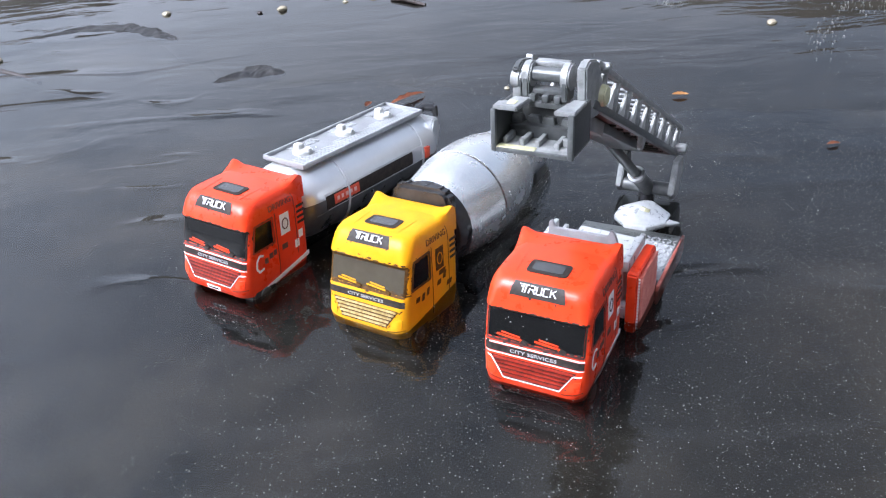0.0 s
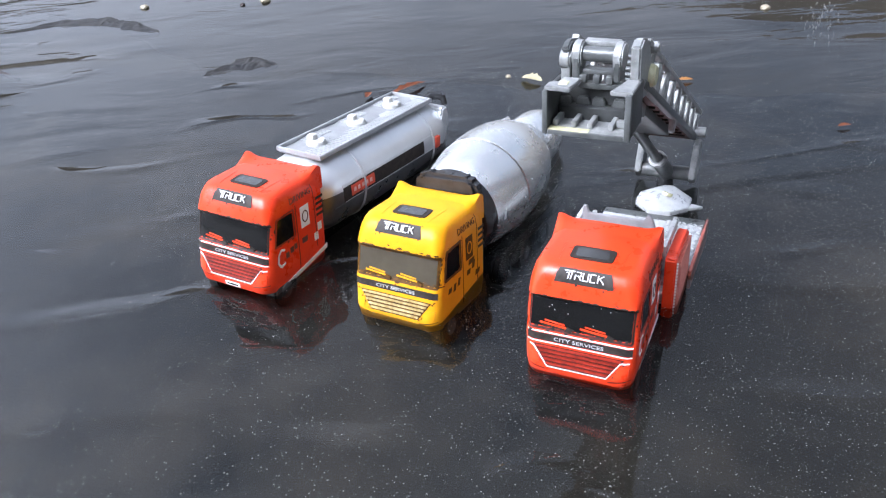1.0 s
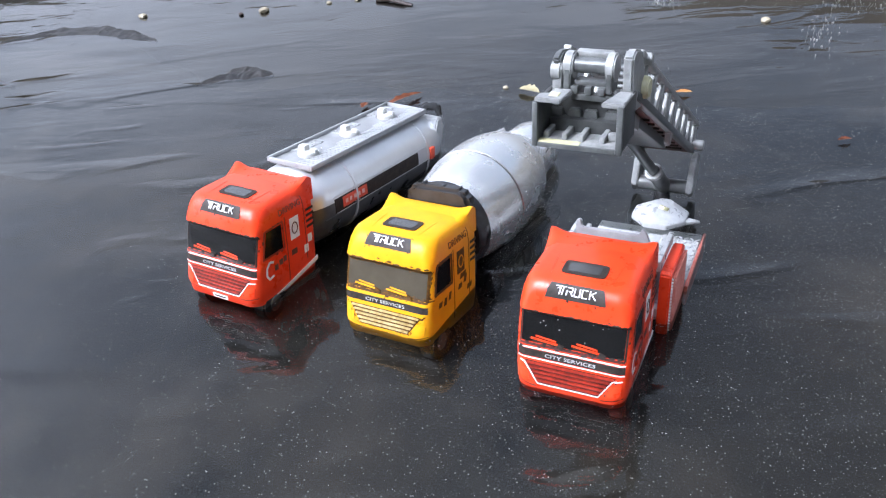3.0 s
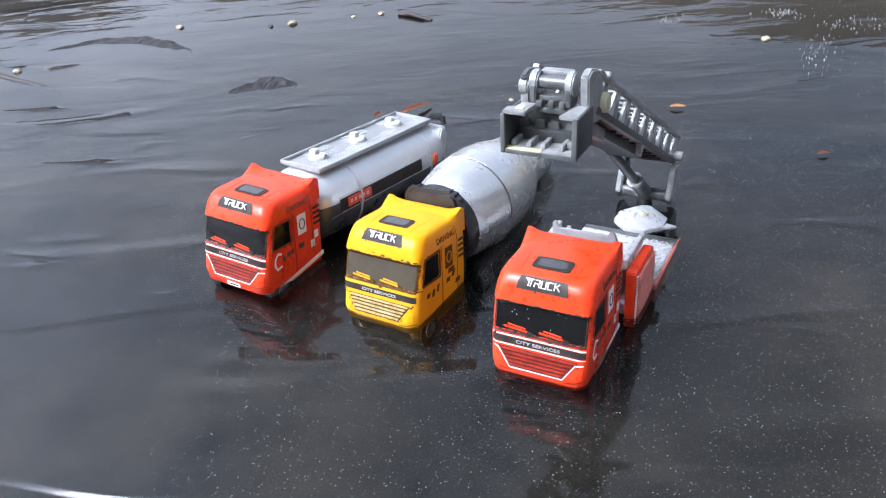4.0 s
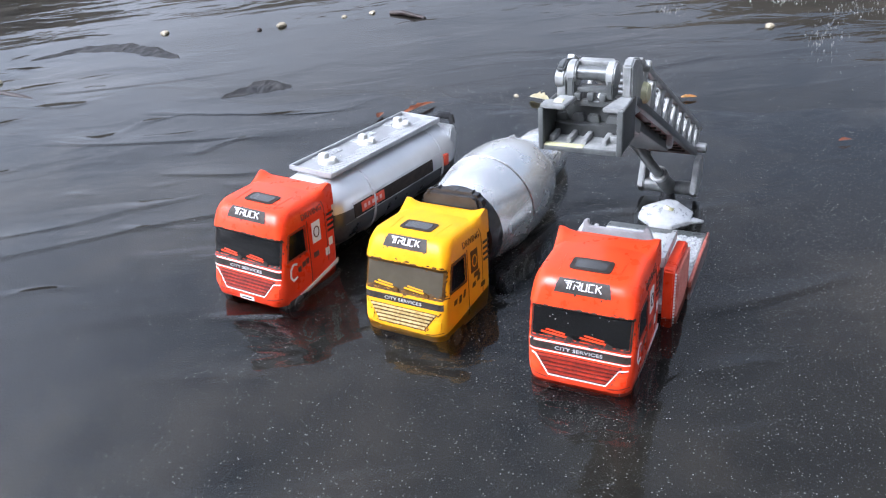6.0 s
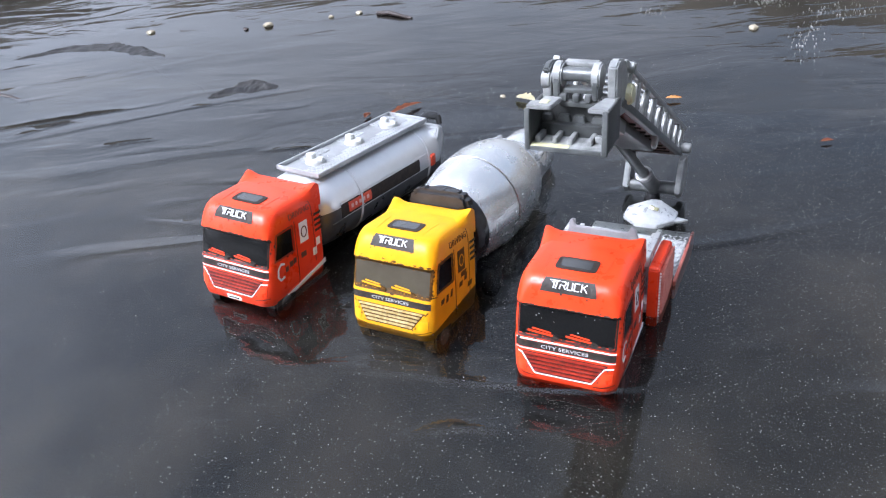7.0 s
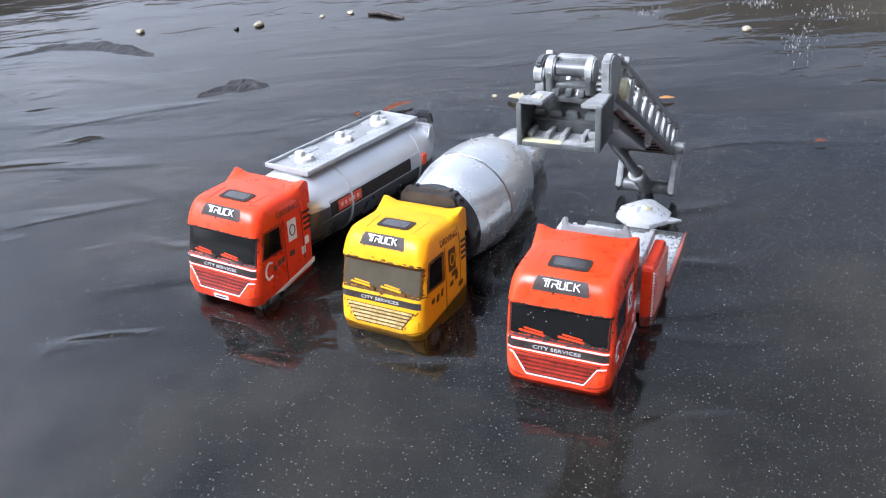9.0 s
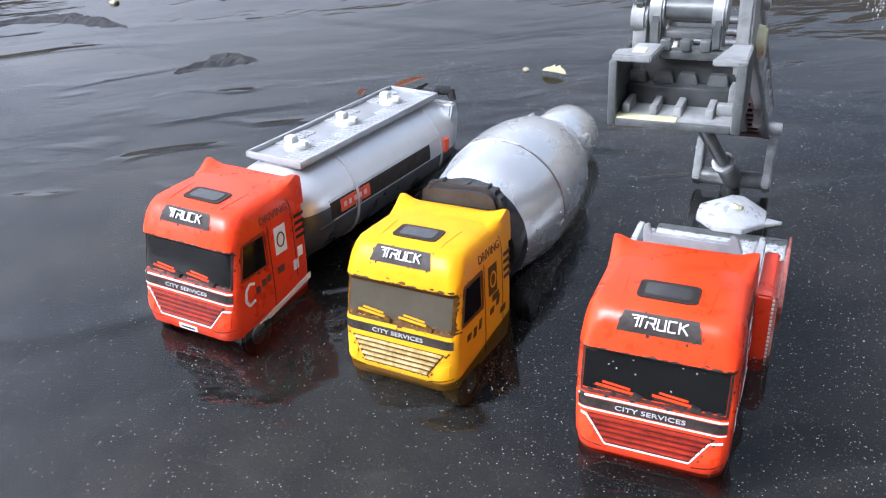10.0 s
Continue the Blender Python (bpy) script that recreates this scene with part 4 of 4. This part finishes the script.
# ---- red lift truck with a jointed boom ----
def build_lift():
    t = truck_base("lift_truck", 0.0710, -0.0059, 0.0022, -4.50, 0.32, 3.70, "red toy lift truck with a raised grey boom, half sunk", 128.0)
    make_cab(t, RED, GRILLE_RED, True, None, GLASS)
    make_wheels(t, (9.0, 80.0, 98.0))
    # headboard behind the cab
    bm = prism([(-12.6, 10), (-12.6, 31.6), (-11.2, 32.6), (-10.2, 29.8), (9.0, 29.8), (10.0, 32.4), (11.4, 31.4), (13.0, 27.0), (13.0, 10)], 1, 46.2, 47.6, 0.3)
    head = part("headboard", bm, HEADBOARD, t, "grey upright headboard")
    part("side_plate", prism([(38.5, 10), (38.5, 30.5), (40.5, 30.0), (46.0, 26.0), (47.0, 10)], 0, -18.2, -16.8, 0.3), HEADBOARD, head)
    part("side_plate", prism([(47.2, 10), (47.2, 26.0), (52.0, 21.0), (52.0, 10)], 0, 11.8, 13.0, 0.3), HEADBOARD, head)
    # deck of chequer plate with raised bars
    deck = part("deck", prism([(-18.0, 44.0), (17.6, 44.0), (17.6, 67.0), (23.0, 67.0), (23.0, 104.0), (-18.0, 104.0)], 2, -1.0, 3.5, 0.4), PLATE, t, "silver chequer-plate deck")
    first = None
    for j in range(24):
        for i in range(7):
            ob = part("chequer_bar", box(-0.9, 0.9, -0.3, 0.3, 0, 0.4, 0), PLATE, deck) if first is None else new("chequer_bar", first.data)
            first, ob.parent = first or ob, deck
            ob.matrix_basis = pose((9.0 + i * 2.15) * MM, (50.0 + j * 2.1) * MM, 3.45 * MM, 0, 0, 45 if (i + j) % 2 else -45)
    for s in (1, -1):
        if s > 0:
            part("deck_edge", prism([(63.0, -5), (63.0, 3.2), (101.0, 3.9), (105.0, 4.0), (105.0, -2), (100.0, -5)], 0, s * 23.02, s * 24.2, 0.4), LOUVRE, t, "red deck edge, faded pale")
        part("rail", box(s * 16.6 - 0.9, s * 16.6 + 0.9, 43.4, 66.0, 18.6, 22.8, 0.4), PLATE, t, "silver rail above the locker")
        part("inner_panel", box(s * 14.0 - 0.8, s * 14.0 + 0.8, 47.8, 70.0, 3.8, 19.0, 0.3), PLATE, t)
        if s < 0:
            continue
        lock = part("locker", prism([(42.0, -5.0), (41.7, 18.6), (42.7, 19.6), (65.0, 19.2), (66.0, 18.2), (67.0, -5.0)], 0, s * 17.7, s * 21.6, 0.5), RED, t, "red side locker with a ribbed shutter")
        sh = part("shutter", box(s * 22.0 - 0.5, s * 22.0 + 0.5, 43.8, 64.8, -4.0, 17.0, 0.2), LOUVRE, lock, "ribbed faded shutter")
        for i in range(18):
            z = -3.4 + i * 1.2
            part("shutter_rib", rod((s * 22.5, 44.2, z), (s * 22.5, 64.4, z), 0.42, None, 8), LOUVRE, sh)
        bm = None
        for i in range(17):
            bm = box(s * 21.8 - 0.4, s * 21.8 + 0.4, 42.7, 43.1, -3.2 + i * 1.25, -2.6 + i * 1.25, 0, bm)
        tagged(part("shutter_teeth", bm, WHITE, lock), kind="stuff")
    # glints on the windscreen, put in as small pale flecks
    glints = None
    for x, z in ((-9.5, 19.0), (-8.6, 17.6), (-10.4, 18.2), (-5.0, 20.2), (6.0, 20.6), (-4.2, 17.0), (9.0, 20.0), (4.0, 14.6)):
        p = on_front(x, z, 0.1)
        glints = rod((p[0], p[1], p[2]), (p[0], p[1] - 0.2, p[2]), 0.2, 0.08, 7, glints)
    tagged(part("glint_flecks", glints, INK_GREY, t), kind="stuff")
    part("deck_box", box(-9.0, 6.0, 52.0, 74.0, 3.8, 10.5, 0.6), BLACK, t, "black box on the deck")
    # eight-sided turntable cap
    cx, cy, cz = 4.2, 113.0, 3.6
    pts = [(cx + 11.8 * math.cos(radians(22.5 + 45 * i)), cy + 11.6 * math.sin(radians(22.5 + 45 * i))) for i in range(8)]
    b = bmesh.new()
    low, mid = [b.verts.new((p[0], p[1], cz)) for p in pts], [b.verts.new((p[0], p[1], cz + 2.2)) for p in pts]
    top = [b.verts.new((cx + (p[0] - cx) * 0.34 + 1.0, cy + (p[1] - cy) * 0.34 + 2.5, cz + 6.2)) for p in pts]
    for r0, r1 in ((low, mid), (mid, top)):
        for i in range(8):
            b.faces.new((r0[i], r0[(i + 1) % 8], r1[(i + 1) % 8], r1[i]))
    b.faces.new(top)
    b.faces.new(low[::-1])
    bmesh.ops.bevel(b, geom=b.edges[:], offset=0.25, segments=2, affect="EDGES")
    cap = part("turntable", b, PLATE, t, "silver eight-sided turntable cap, wet", 25)
    part("lug", prism([(14.5, 108.5), (19.0, 110.6), (20.5, 112.0), (15.5, 113.5)], 2, cz + 0.3, cz + 1.8, 0.2), PLATE, cap)
    part("stain", rod((cx + 1.5, cy - 2.0, cz + 5.2), (cx + 1.8, cy - 1.6, cz + 6.35), 2.4, 2.0, 9), CREAM, cap)
    part("turntable_post", rod((cx, cy + 6, -8), (cx, cy + 4, cz + 1), 6.0, 6.0, 24), BLACK, t)

    # pedestal: two cheeks, a cross shaft and a lifting ram
    ped = part("pedestal", box(-11.0, 14.6, 120.0, 140.0, -8.0, 1.0, 0.8), GREY, t, "grey boom pedestal standing in the water")
    part("cheek", prism([(126.0, 8.5), (122.5, 12.0), (129.0, 25.0), (136.5, 25.0), (139.0, 17), (132.0, 8.5)], 0, 11.8, 14.4, 0.5), PALE_GREY, ped, "pale worn cheek plate")
    part("cheek", prism([(127.0, 8.5), (123.5, 12.5), (130.0, 25.0), (136.5, 25.0), (139.0, 17), (133.0, 8.5)], 0, -11.2, -8.4, 0.5), GREY, ped)
    part("cross_shaft", rod((-9.5, 128.0, 12.0), (12.0, 128.0, 12.0), 3.0, None, 22, None, 0.3), GREY, ped)
    part("post", rod((1.5, 130.0, -4.0), (1.5, 128.5, 11.0), 4.6, 3.0, 20, None, 0.3), BLACK, ped)
    part("pivot_pin", rod((-12.0, 136.5, 28.0), (15.5, 136.5, 28.0), 2.2, None, 18, None, 0.3), PALE_GREY, ped)
    ram = part("ram", rod((2.5, 128.0, 11.0), (-0.9, 117.0, 22.5), 3.3, 3.1, 22, None, 0.4), GREY, ped, "grey lifting ram")
    part("ram_collar", rod((-0.3, 118.8, 20.6), (-0.8, 117.2, 22.3), 3.7, None, 22, None, 0.3), PALE_GREY, ram)
    part("ram_rod", rod((-0.9, 117.0, 22.5), (-8.0, 94.5, 46.0), 2.1, None, 18), GREY, ram)

    # boom: two lattice sides with rails, ties and gussets
    boom = tagged(new("boom"), "grey lattice boom")
    boom.parent = t
    p0, p1 = Vector((0, 145.0, 29.8)), Vector((0, 20.0, 95.0))
    d = (p1 - p0).normalized()
    n = Vector((1, 0, 0)).cross(d) * -1
    if n.z < 0:
        n = -n
    L = (p1 - p0).length

    def at(x, s, h):
        return p0 + d * s + n * h + Vector((x, 0, 0))

    for x in (10.6, -9.6):
        part("top_rail", bar(at(x, 0, 3.6), at(x, L, 3.6), 2.2, 1.9, n, 0.3), PALE_GREY, boom)
        part("lower_rail", bar(at(x, 4, -7.6), at(x, L - 2, -7.6), 2.4, 2.6, n, 0.3), GREY, boom)
        part("inner_strip", bar(at(x * 0.9, 4, -4.4), at(x * 0.9, L - 4, -4.4), 0.8, 3.2, n, 0.15), GREY, boom)
        for i in range(9):
            s = 6.0 + i * 15.6
            part("lattice_post", bar(at(x, s, -7.0), at(x, s, 3.2), 1.9, 2.0, d, 0.25), PALE_GREY, boom)
            turn = Matrix((Vector((1, 0, 0)), d, n)).transposed().to_4x4()
            part("gusset", moved(prism([(0, 0), (6.0, 0), (0.5, 8.6)], 0, -0.55, 0.55, 0.12), Matrix.Translation(at(x * 0.97, s + 1.2, -6.6)) @ turn), PALE_PART, boom)
    part("underside", bar(at(0.5, 6, -8.4), at(0.5, L - 6, -8.4), 18.0, 1.0, n, 0.2), MAROON, boom, "dark red-brown underside")
    for i in range(10):
        s = 14 + i * 11.5
        part("cross_bar", rod(at(-9.5, s, 3.6), at(10.5, s, 3.6), 0.9, None, 10), GREY, boom)
    for i in range(9):
        s = 22 + i * 10.0
        part("under_rib", bar(at(-8, s, -9.2), at(9, s, -9.2), 1.0, 0.9, n, 0.1), BLACK_INK, boom)
    lower = part("inner_boom", bar(at(0.5, 50, -10.8), at(0.5, L - 10, -10.8), 13.0, 3.6, n, 0.6), GREY, boom, "lower boom section")
    part("inner_lip", bar(at(0.5, L - 30, -11.8), at(0.5, L - 9.5, -11.8), 14.5, 4.4, n, 0.4), PALE_GREY, lower)
    for s in (66.0,):
        part("bracket", moved(prism([(0, 1), (6.5, 1), (5.0, -4.6), (2.8, -5.6), (1.0, -3.0)], 0, -1.0, 1.0, 0.35), Matrix.Translation(at(10.4, s, -8.0)) @ Matrix((Vector((1, 0, 0)), d, n)).transposed().to_4x4()), PALE_GREY, boom)
    # head of the boom
    part("head_plate", prism([(12.0, 84.0), (11.0, 99.5), (14.5, 101.0), (22.0, 99.0), (26.0, 92.0), (24.0, 82.0)], 0, 8.6, 11.4, 0.5), PALE_GREY, boom, "pale worn head plate")
    part("head_plate", prism([(12.0, 84.0), (11.0, 98.0), (14.5, 99.5), (22.0, 98.0), (25.0, 91.0), (23.0, 82.0)], 0, -10.6, -8.4, 0.5), GREY, boom)
    part("head_boss", rod((11.0, 25.5, 87.5), (13.2, 25.5, 87.5), 3.4, 3.0, 20, None, 0.4), CREAM, boom, "cream-stained boss")
    part("head_pin", rod((10.0, 27.5, 95.0), (13.0, 27.5, 95.0), 1.7, None, 14, None, 0.3), PALE_GREY, boom)

    # basket with its yoke
    bk = tagged(new("basket"), "open grey work basket with rungs inside")
    bk.parent = t
    fit = Matrix.Translation((0.1, 13.0, 96.0)) @ Matrix.Scale(0.9, 4) @ Matrix.Translation((-0.9, -13.0, -97.0))

    def basket_part(name, bm, mat, parent, label=""):
        return part(name, moved(bm, fit), mat, parent, label)

    X0, X1, Y0, Y1, Z0, Z1 = -12.4, 14.2, -2.6, 14.0, 76.6, 90.0
    basket_part("floor", box(X0, X1, Y0, Y1, Z0, Z0 + 1.2, 0.3), PALE_GREY, bk, "pale worn lip and floor")
    basket_part("stain", box(X0 + 1.0, X0 + 14.0, Y0 + 0.2, Y0 + 3.2, Z0 + 1.1, Z0 + 1.5, 0.15), CREAM, bk)
    basket_part("back_wall", box(X0, X1, Y1 - 1.4, Y1, Z0, Z1 - 1.2, 0.3), DARK_GREY, bk)
    basket_part("side_wall", box(X0, X0 + 1.4, Y0, Y1, Z0, Z1, 0.35), DARK_GREY, bk)
    for x0, x1, z0, z1 in ((X0 - 0.2, X0 + 1.5, Z0 - 0.2, Z1 + 0.2), (X1 - 1.7, X1 + 0.2, Z0 - 0.2, Z1 + 0.8), (X0 + 1.6, X1 - 1.8, Z0 - 0.2, Z0 + 1.3)):
        basket_part("front_rim", box(x0, x1, Y0 - 0.3, Y0 + 1.0, z0, z1, 0.3), GREY, bk)
    basket_part("side_wall", box(X1 - 1.6, X1, Y0, Y1, Z0, Z1 + 0.6, 0.35), DARK_GREY, bk)
    basket_part("top_tab", prism([(X0, -1.4), (X0 + 8.0, -1.4), (X0 + 8.8, 8.6), (X0 + 3.2, 8.6), (X0 + 2.6, 4.0), (X0, 3.0)], 2, Z1 - 0.4, Z1 + 1.1, 0.3), PALE_GREY, bk, "pale tab with a cream stain")
    basket_part("stain", box(X0 + 3.6, X0 + 6.4, 1.0, 4.4, Z1 + 0.9, Z1 + 1.35, 0.2), CREAM, bk)
    basket_part("top_tab", prism([(X1 - 6.6, -1.6), (X1, -1.6), (X1, 10.0), (X1 - 4.2, 10.0)], 2, Z1 - 0.2, Z1 + 1.3, 0.3), PALE_GREY, bk)
    basket_part("top_bar", box(X0 + 7.6, X1 - 5.0, 9.8, 12.6, Z1 - 2.6, Z1 - 0.6, 0.4), GREY, bk)
    basket_part("back_step", box(X0 + 1.4, X1 - 1.6, 8.4, 12.8, Z0 + 1.0, Z0 + 5.2, 0.3), DARK_GREY, bk)
    for i, x in enumerate((-9.6, -3.8, 1.2, 7.6)):
        basket_part("rung_post", box(x - 0.8, x + 0.8, 1.2, 8.6, Z0 + 1.0, Z0 + 3.2, 0.35), PALE_GREY, bk)
        basket_part("rung_tab", prism([(x - 2.2, Z0 + 5.0), (x + 2.4, Z0 + 5.0), (x + 1.8, Z0 + 7.6), (x - 1.6, Z0 + 7.6)], 1, 10.6, 12.9, 0.25), GREY, bk)
    basket_part("inner_hook", merge(box(8.6, 12.0, 4.0, 6.0, Z0 + 1.1, Z0 + 3.6, 0.4), box(10.6, 12.2, 5.6, 11.0, Z0 + 3.0, Z0 + 6.6, 0.4)), PALE_GREY, bk)
    yoke = basket_part("yoke", rod((-4.6, 13.0, 97.4), (6.4, 13.0, 97.4), 2.3, None, 24, None, 0.2), GREY, bk, "grey yoke roller")
    for x0, x1, r in ((-7.4, -4.4, 4.3), (5.4, 8.2, 4.5)):
        basket_part("yoke_lug", rod((x0, 13.6, 97.0), (x1, 13.6, 97.0), r, None, 26, None, 0.5), PALE_GREY, yoke)
        basket_part("lug_arm", prism([(9.4, 90.0), (9.2, 97.0), (18.2, 97.0), (16.0, 89.5)], 0, x0 + 0.4, x1 - 0.4, 0.4), GREY, yoke)
    basket_part("side_knob", rod((-11.4, 13.0, 95.4), (-8.0, 13.0, 95.4), 3.4, 3.0, 16, None, 0.6), PALE_GREY, yoke)
    basket_part("knob_arm", box(-11.0, -8.0, 11.0, 15.0, 88.0, 95.0, 0.5), PALE_GREY, yoke)
    basket_part("cross_link", box(-5.0, 6.0, 15.0, 19.0, 99.0, 100.8, 0.4), PALE_GREY, yoke)
    basket_part("lower_link", box(-4.2, 5.6, 11.0, 15.6, 91.6, 93.2, 0.4), GREY, yoke)
    for x in (-3.6, 0.6, 4.6):
        basket_part("link_block", box(x - 1.1, x + 1.1, 9.2, 13.0, 89.4, 91.8, 0.4), GREY, yoke)


build_tanker()
build_mixer()
build_lift()


# ---- things that lie in the water ----
rnd = random.Random(5)


def pebble(x, y, r, mat, label, name="pebble", squash=0.6):
    b = bmesh.new()
    bmesh.ops.create_icosphere(b, subdivisions=2, radius=r * 0.85)
    o = Vector((x * 50, y * 50, 2.0))
    for v in b.verts:
        v.co *= 1 + 0.35 * noise.noise(v.co / r * 1.3 + o)
        v.co.z *= squash
    ob = finish(name, b, mat, None, "", 30)
    ob.location = (x, y, LEVEL + r * squash * 0.25)
    return tagged(ob, label, name.split("_")[-1], "pebbles in the puddle")


pebble(-0.402, 0.274, 0.0042, PEBBLE, "small pale pebble at the water surface")
pebble(-0.304, 0.309, 0.0052, PEBBLE, "cream pebble with a darker side in shallow water")
pebble(0.064, 0.364, 0.0036, PEBBLE, "small pale pebble on silt")
pebble(-0.052, 0.216, 0.0020, PEBBLE, "tiny ochre pebble in the water")
pebble(-0.318, 0.297, 0.0030, TWIG, "dark wet pebble beside a cream one")
pebble(-0.452, 0.148, 0.0040, PEBBLE, "cream pebble beside a dark stick")
pebble(-0.243, 0.352, 0.0034, PEBBLE, "pale green-grey pebble on silt")
pebble(-0.262, 0.339, 0.0026, PEBBLE, "small grey-white pebble on silt")


def leaf(x, y, ln, w, turn, mat, label, name="leaf", curl=0.04, tilt=0.0):
    b = bmesh.new()
    k = 9
    rows = []
    for i in range(k + 1):
        s = i / k
        half = w / 2 * math.sin(math.pi * min(1, 0.08 + s * 0.9)) ** 0.8 * (1 + 0.25 * math.sin(i * 2.7))
        z = ln * curl * math.sin(math.pi * s) + 0.0006
        rows.append([b.verts.new((s * ln - ln / 2, q * half, z + abs(q) * half * 0.35)) for q in (-1, -0.4, 0, 0.4, 1)])
    for r0, r1 in zip(rows, rows[1:]):
        for i in range(4):
            b.faces.new((r0[i], r0[i + 1], r1[i + 1], r1[i]))
    bmesh.ops.solidify(b, geom=b.faces[:], thickness=0.0004)
    ob = finish(name, b, mat, None, "", 50)
    ob.matrix_world = pose(x, y, LEVEL + 0.0008, 0, tilt, turn)
    return tagged(ob, label, name, "leaves in the puddle")


leaf(-0.100, 0.183, 0.023, 0.0055, 64, LEAF, "reddish-brown dead leaf afloat behind the tanker")
leaf(0.045, 0.234, 0.0085, 0.004, 20, surface("ochre_leaf", (0.5, 0.22, 0.06), (0.62, 0.34, 0.12), 0.5), "small ochre leaf scrap afloat", curl=0.0)
leaf(-0.036, 0.213, 0.013, 0.008, -10, surface("pale_leaf", (0.5, 0.44, 0.26), (0.65, 0.6, 0.42), 0.5), "pale papery leaf scrap afloat")
leaf(0.128, 0.199, 0.006, 0.003, 30, LEAF, "tiny orange leaf scrap afloat")
leaf(-0.118, 0.168, 0.007, 0.004, 100, LEAF, "small brown leaf scrap beside the tank")


def twig(pts, r, label):
    b = None
    for i, (p, q) in enumerate(zip(pts, pts[1:])):
        b = rod(p, q, r * (1 - 0.12 * i), r * (1 - 0.12 * (i + 1)), 9, b)
    moved(b, Matrix.Translation((0, 0, LEVEL)))
    return tagged(finish("twig", b, TWIG, None, "", 60), label, "twig")


twig([(-0.225, 0.352, 0.001), (-0.213, 0.352, 0.002), (-0.199, 0.347, 0.0015), (-0.190, 0.347, 0.0)], 0.0020, "dark wet twig afloat in shallow water")
twig([(-0.459, 0.1375, -0.001), (-0.44, 0.1352, -0.0006), (-0.42, 0.1342, -0.0008), (-0.40, 0.1335, -0.001), (-0.379, 0.131, -0.0022)], 0.0028, "thick dark wet stick afloat")


def floating_grains():
    """Pale dust and grit afloat, uncountable."""
    verts, faces = [], []
    for i in range(88000):
        x, y = (rnd.uniform(-0.6, 0.3), rnd.uniform(-0.16, 0.5)) if i % 2 else (rnd.uniform(-0.15, 0.25), rnd.uniform(-0.14, 0.22))
        u = x * 0.88 + y * 0.47
        if rnd.random() > np.interp(u, (-0.3, -0.12, 0.0, 0.12), (0.07, 0.18, 0.4, 0.55)):
            continue
        r = 0.00006 + 0.00015 * rnd.random() ** 3
        if rnd.random() < 0.02:
            r *= 1.6
        k = len(verts)
        a = rnd.uniform(0, 6.28)
        for j in range(4):
            verts.append((x + r * math.cos(a + j * 1.57) * rnd.uniform(0.7, 1.2), y + r * math.sin(a + j * 1.57) * rnd.uniform(0.7, 1.2), 0.0006))
        verts += [(x, y, 0.0006 + r * 0.8), (x, y, 0.0006 - r * 0.8)]
        for j in range(4):
            faces += [(k + j, k + (j + 1) % 4, k + 4), (k + (j + 1) % 4, k + j, k + 5)]
    me = bpy.data.meshes.new("floating_grains")
    me.from_pydata([(x, y, z + LEVEL) for x, y, z in verts], [], faces)
    me.materials.append(GRAIN)
    tagged(new("floating_grains", me), "pale dust and grains afloat on dark water", "grains", kind="stuff")


floating_grains()


def pale_flecks():
    """Pale flecks on the silt, uncountable."""
    verts, faces = [], []
    for cx, cy, rx, ry, count in ((0.112, 0.412, 0.022, 0.018, 55), (0.062, 0.425, 0.016, 0.012, 70), (-0.010, 0.392, 0.012, 0.010, 40), (0.098, 0.352, 0.012, 0.03, 60)):
        for i in range(count):
            x, y, r = rnd.gauss(cx, rx * 0.5), rnd.gauss(cy, ry * 0.5), 0.0002 + 0.0006 * rnd.random() ** 3
            k, a = len(verts), rnd.uniform(0, 6.28)
            verts += [(x + r * math.cos(a + j * 1.26) * rnd.uniform(0.6, 1.3), y + r * math.sin(a + j * 1.26) * rnd.uniform(0.6, 1.3), -0.0002) for j in range(5)] + [(x, y, 0.0005), (x, y, -0.003)]
            for j in range(5):
                faces += [(k + j, k + (j + 1) % 5, k + 5), (k + (j + 1) % 5, k + j, k + 6)]
    me = bpy.data.meshes.new("pale_flecks")
    me.from_pydata([(x, y, z + LEVEL) for x, y, z in verts], [], faces)
    me.materials.append(GRAIN)
    tagged(new("pale_flecks", me), "pale flecks scattered on brown silt", "crust", kind="stuff")


pale_flecks()


# ---- what moves: the ripples travel away over the puddle ----
def motions():
    way = Vector((-math.sin(radians(FLOW)), math.cos(radians(FLOW)), 0))
    walk(water, [(t, Matrix.Translation(way * SPEED * t + Vector((0, 0, LEVEL))) @ pose(0, 0, 0, 0, 0, FLOW)) for t in (0.0, 2.5, 5.0, 7.5, 10.0)])


motions()
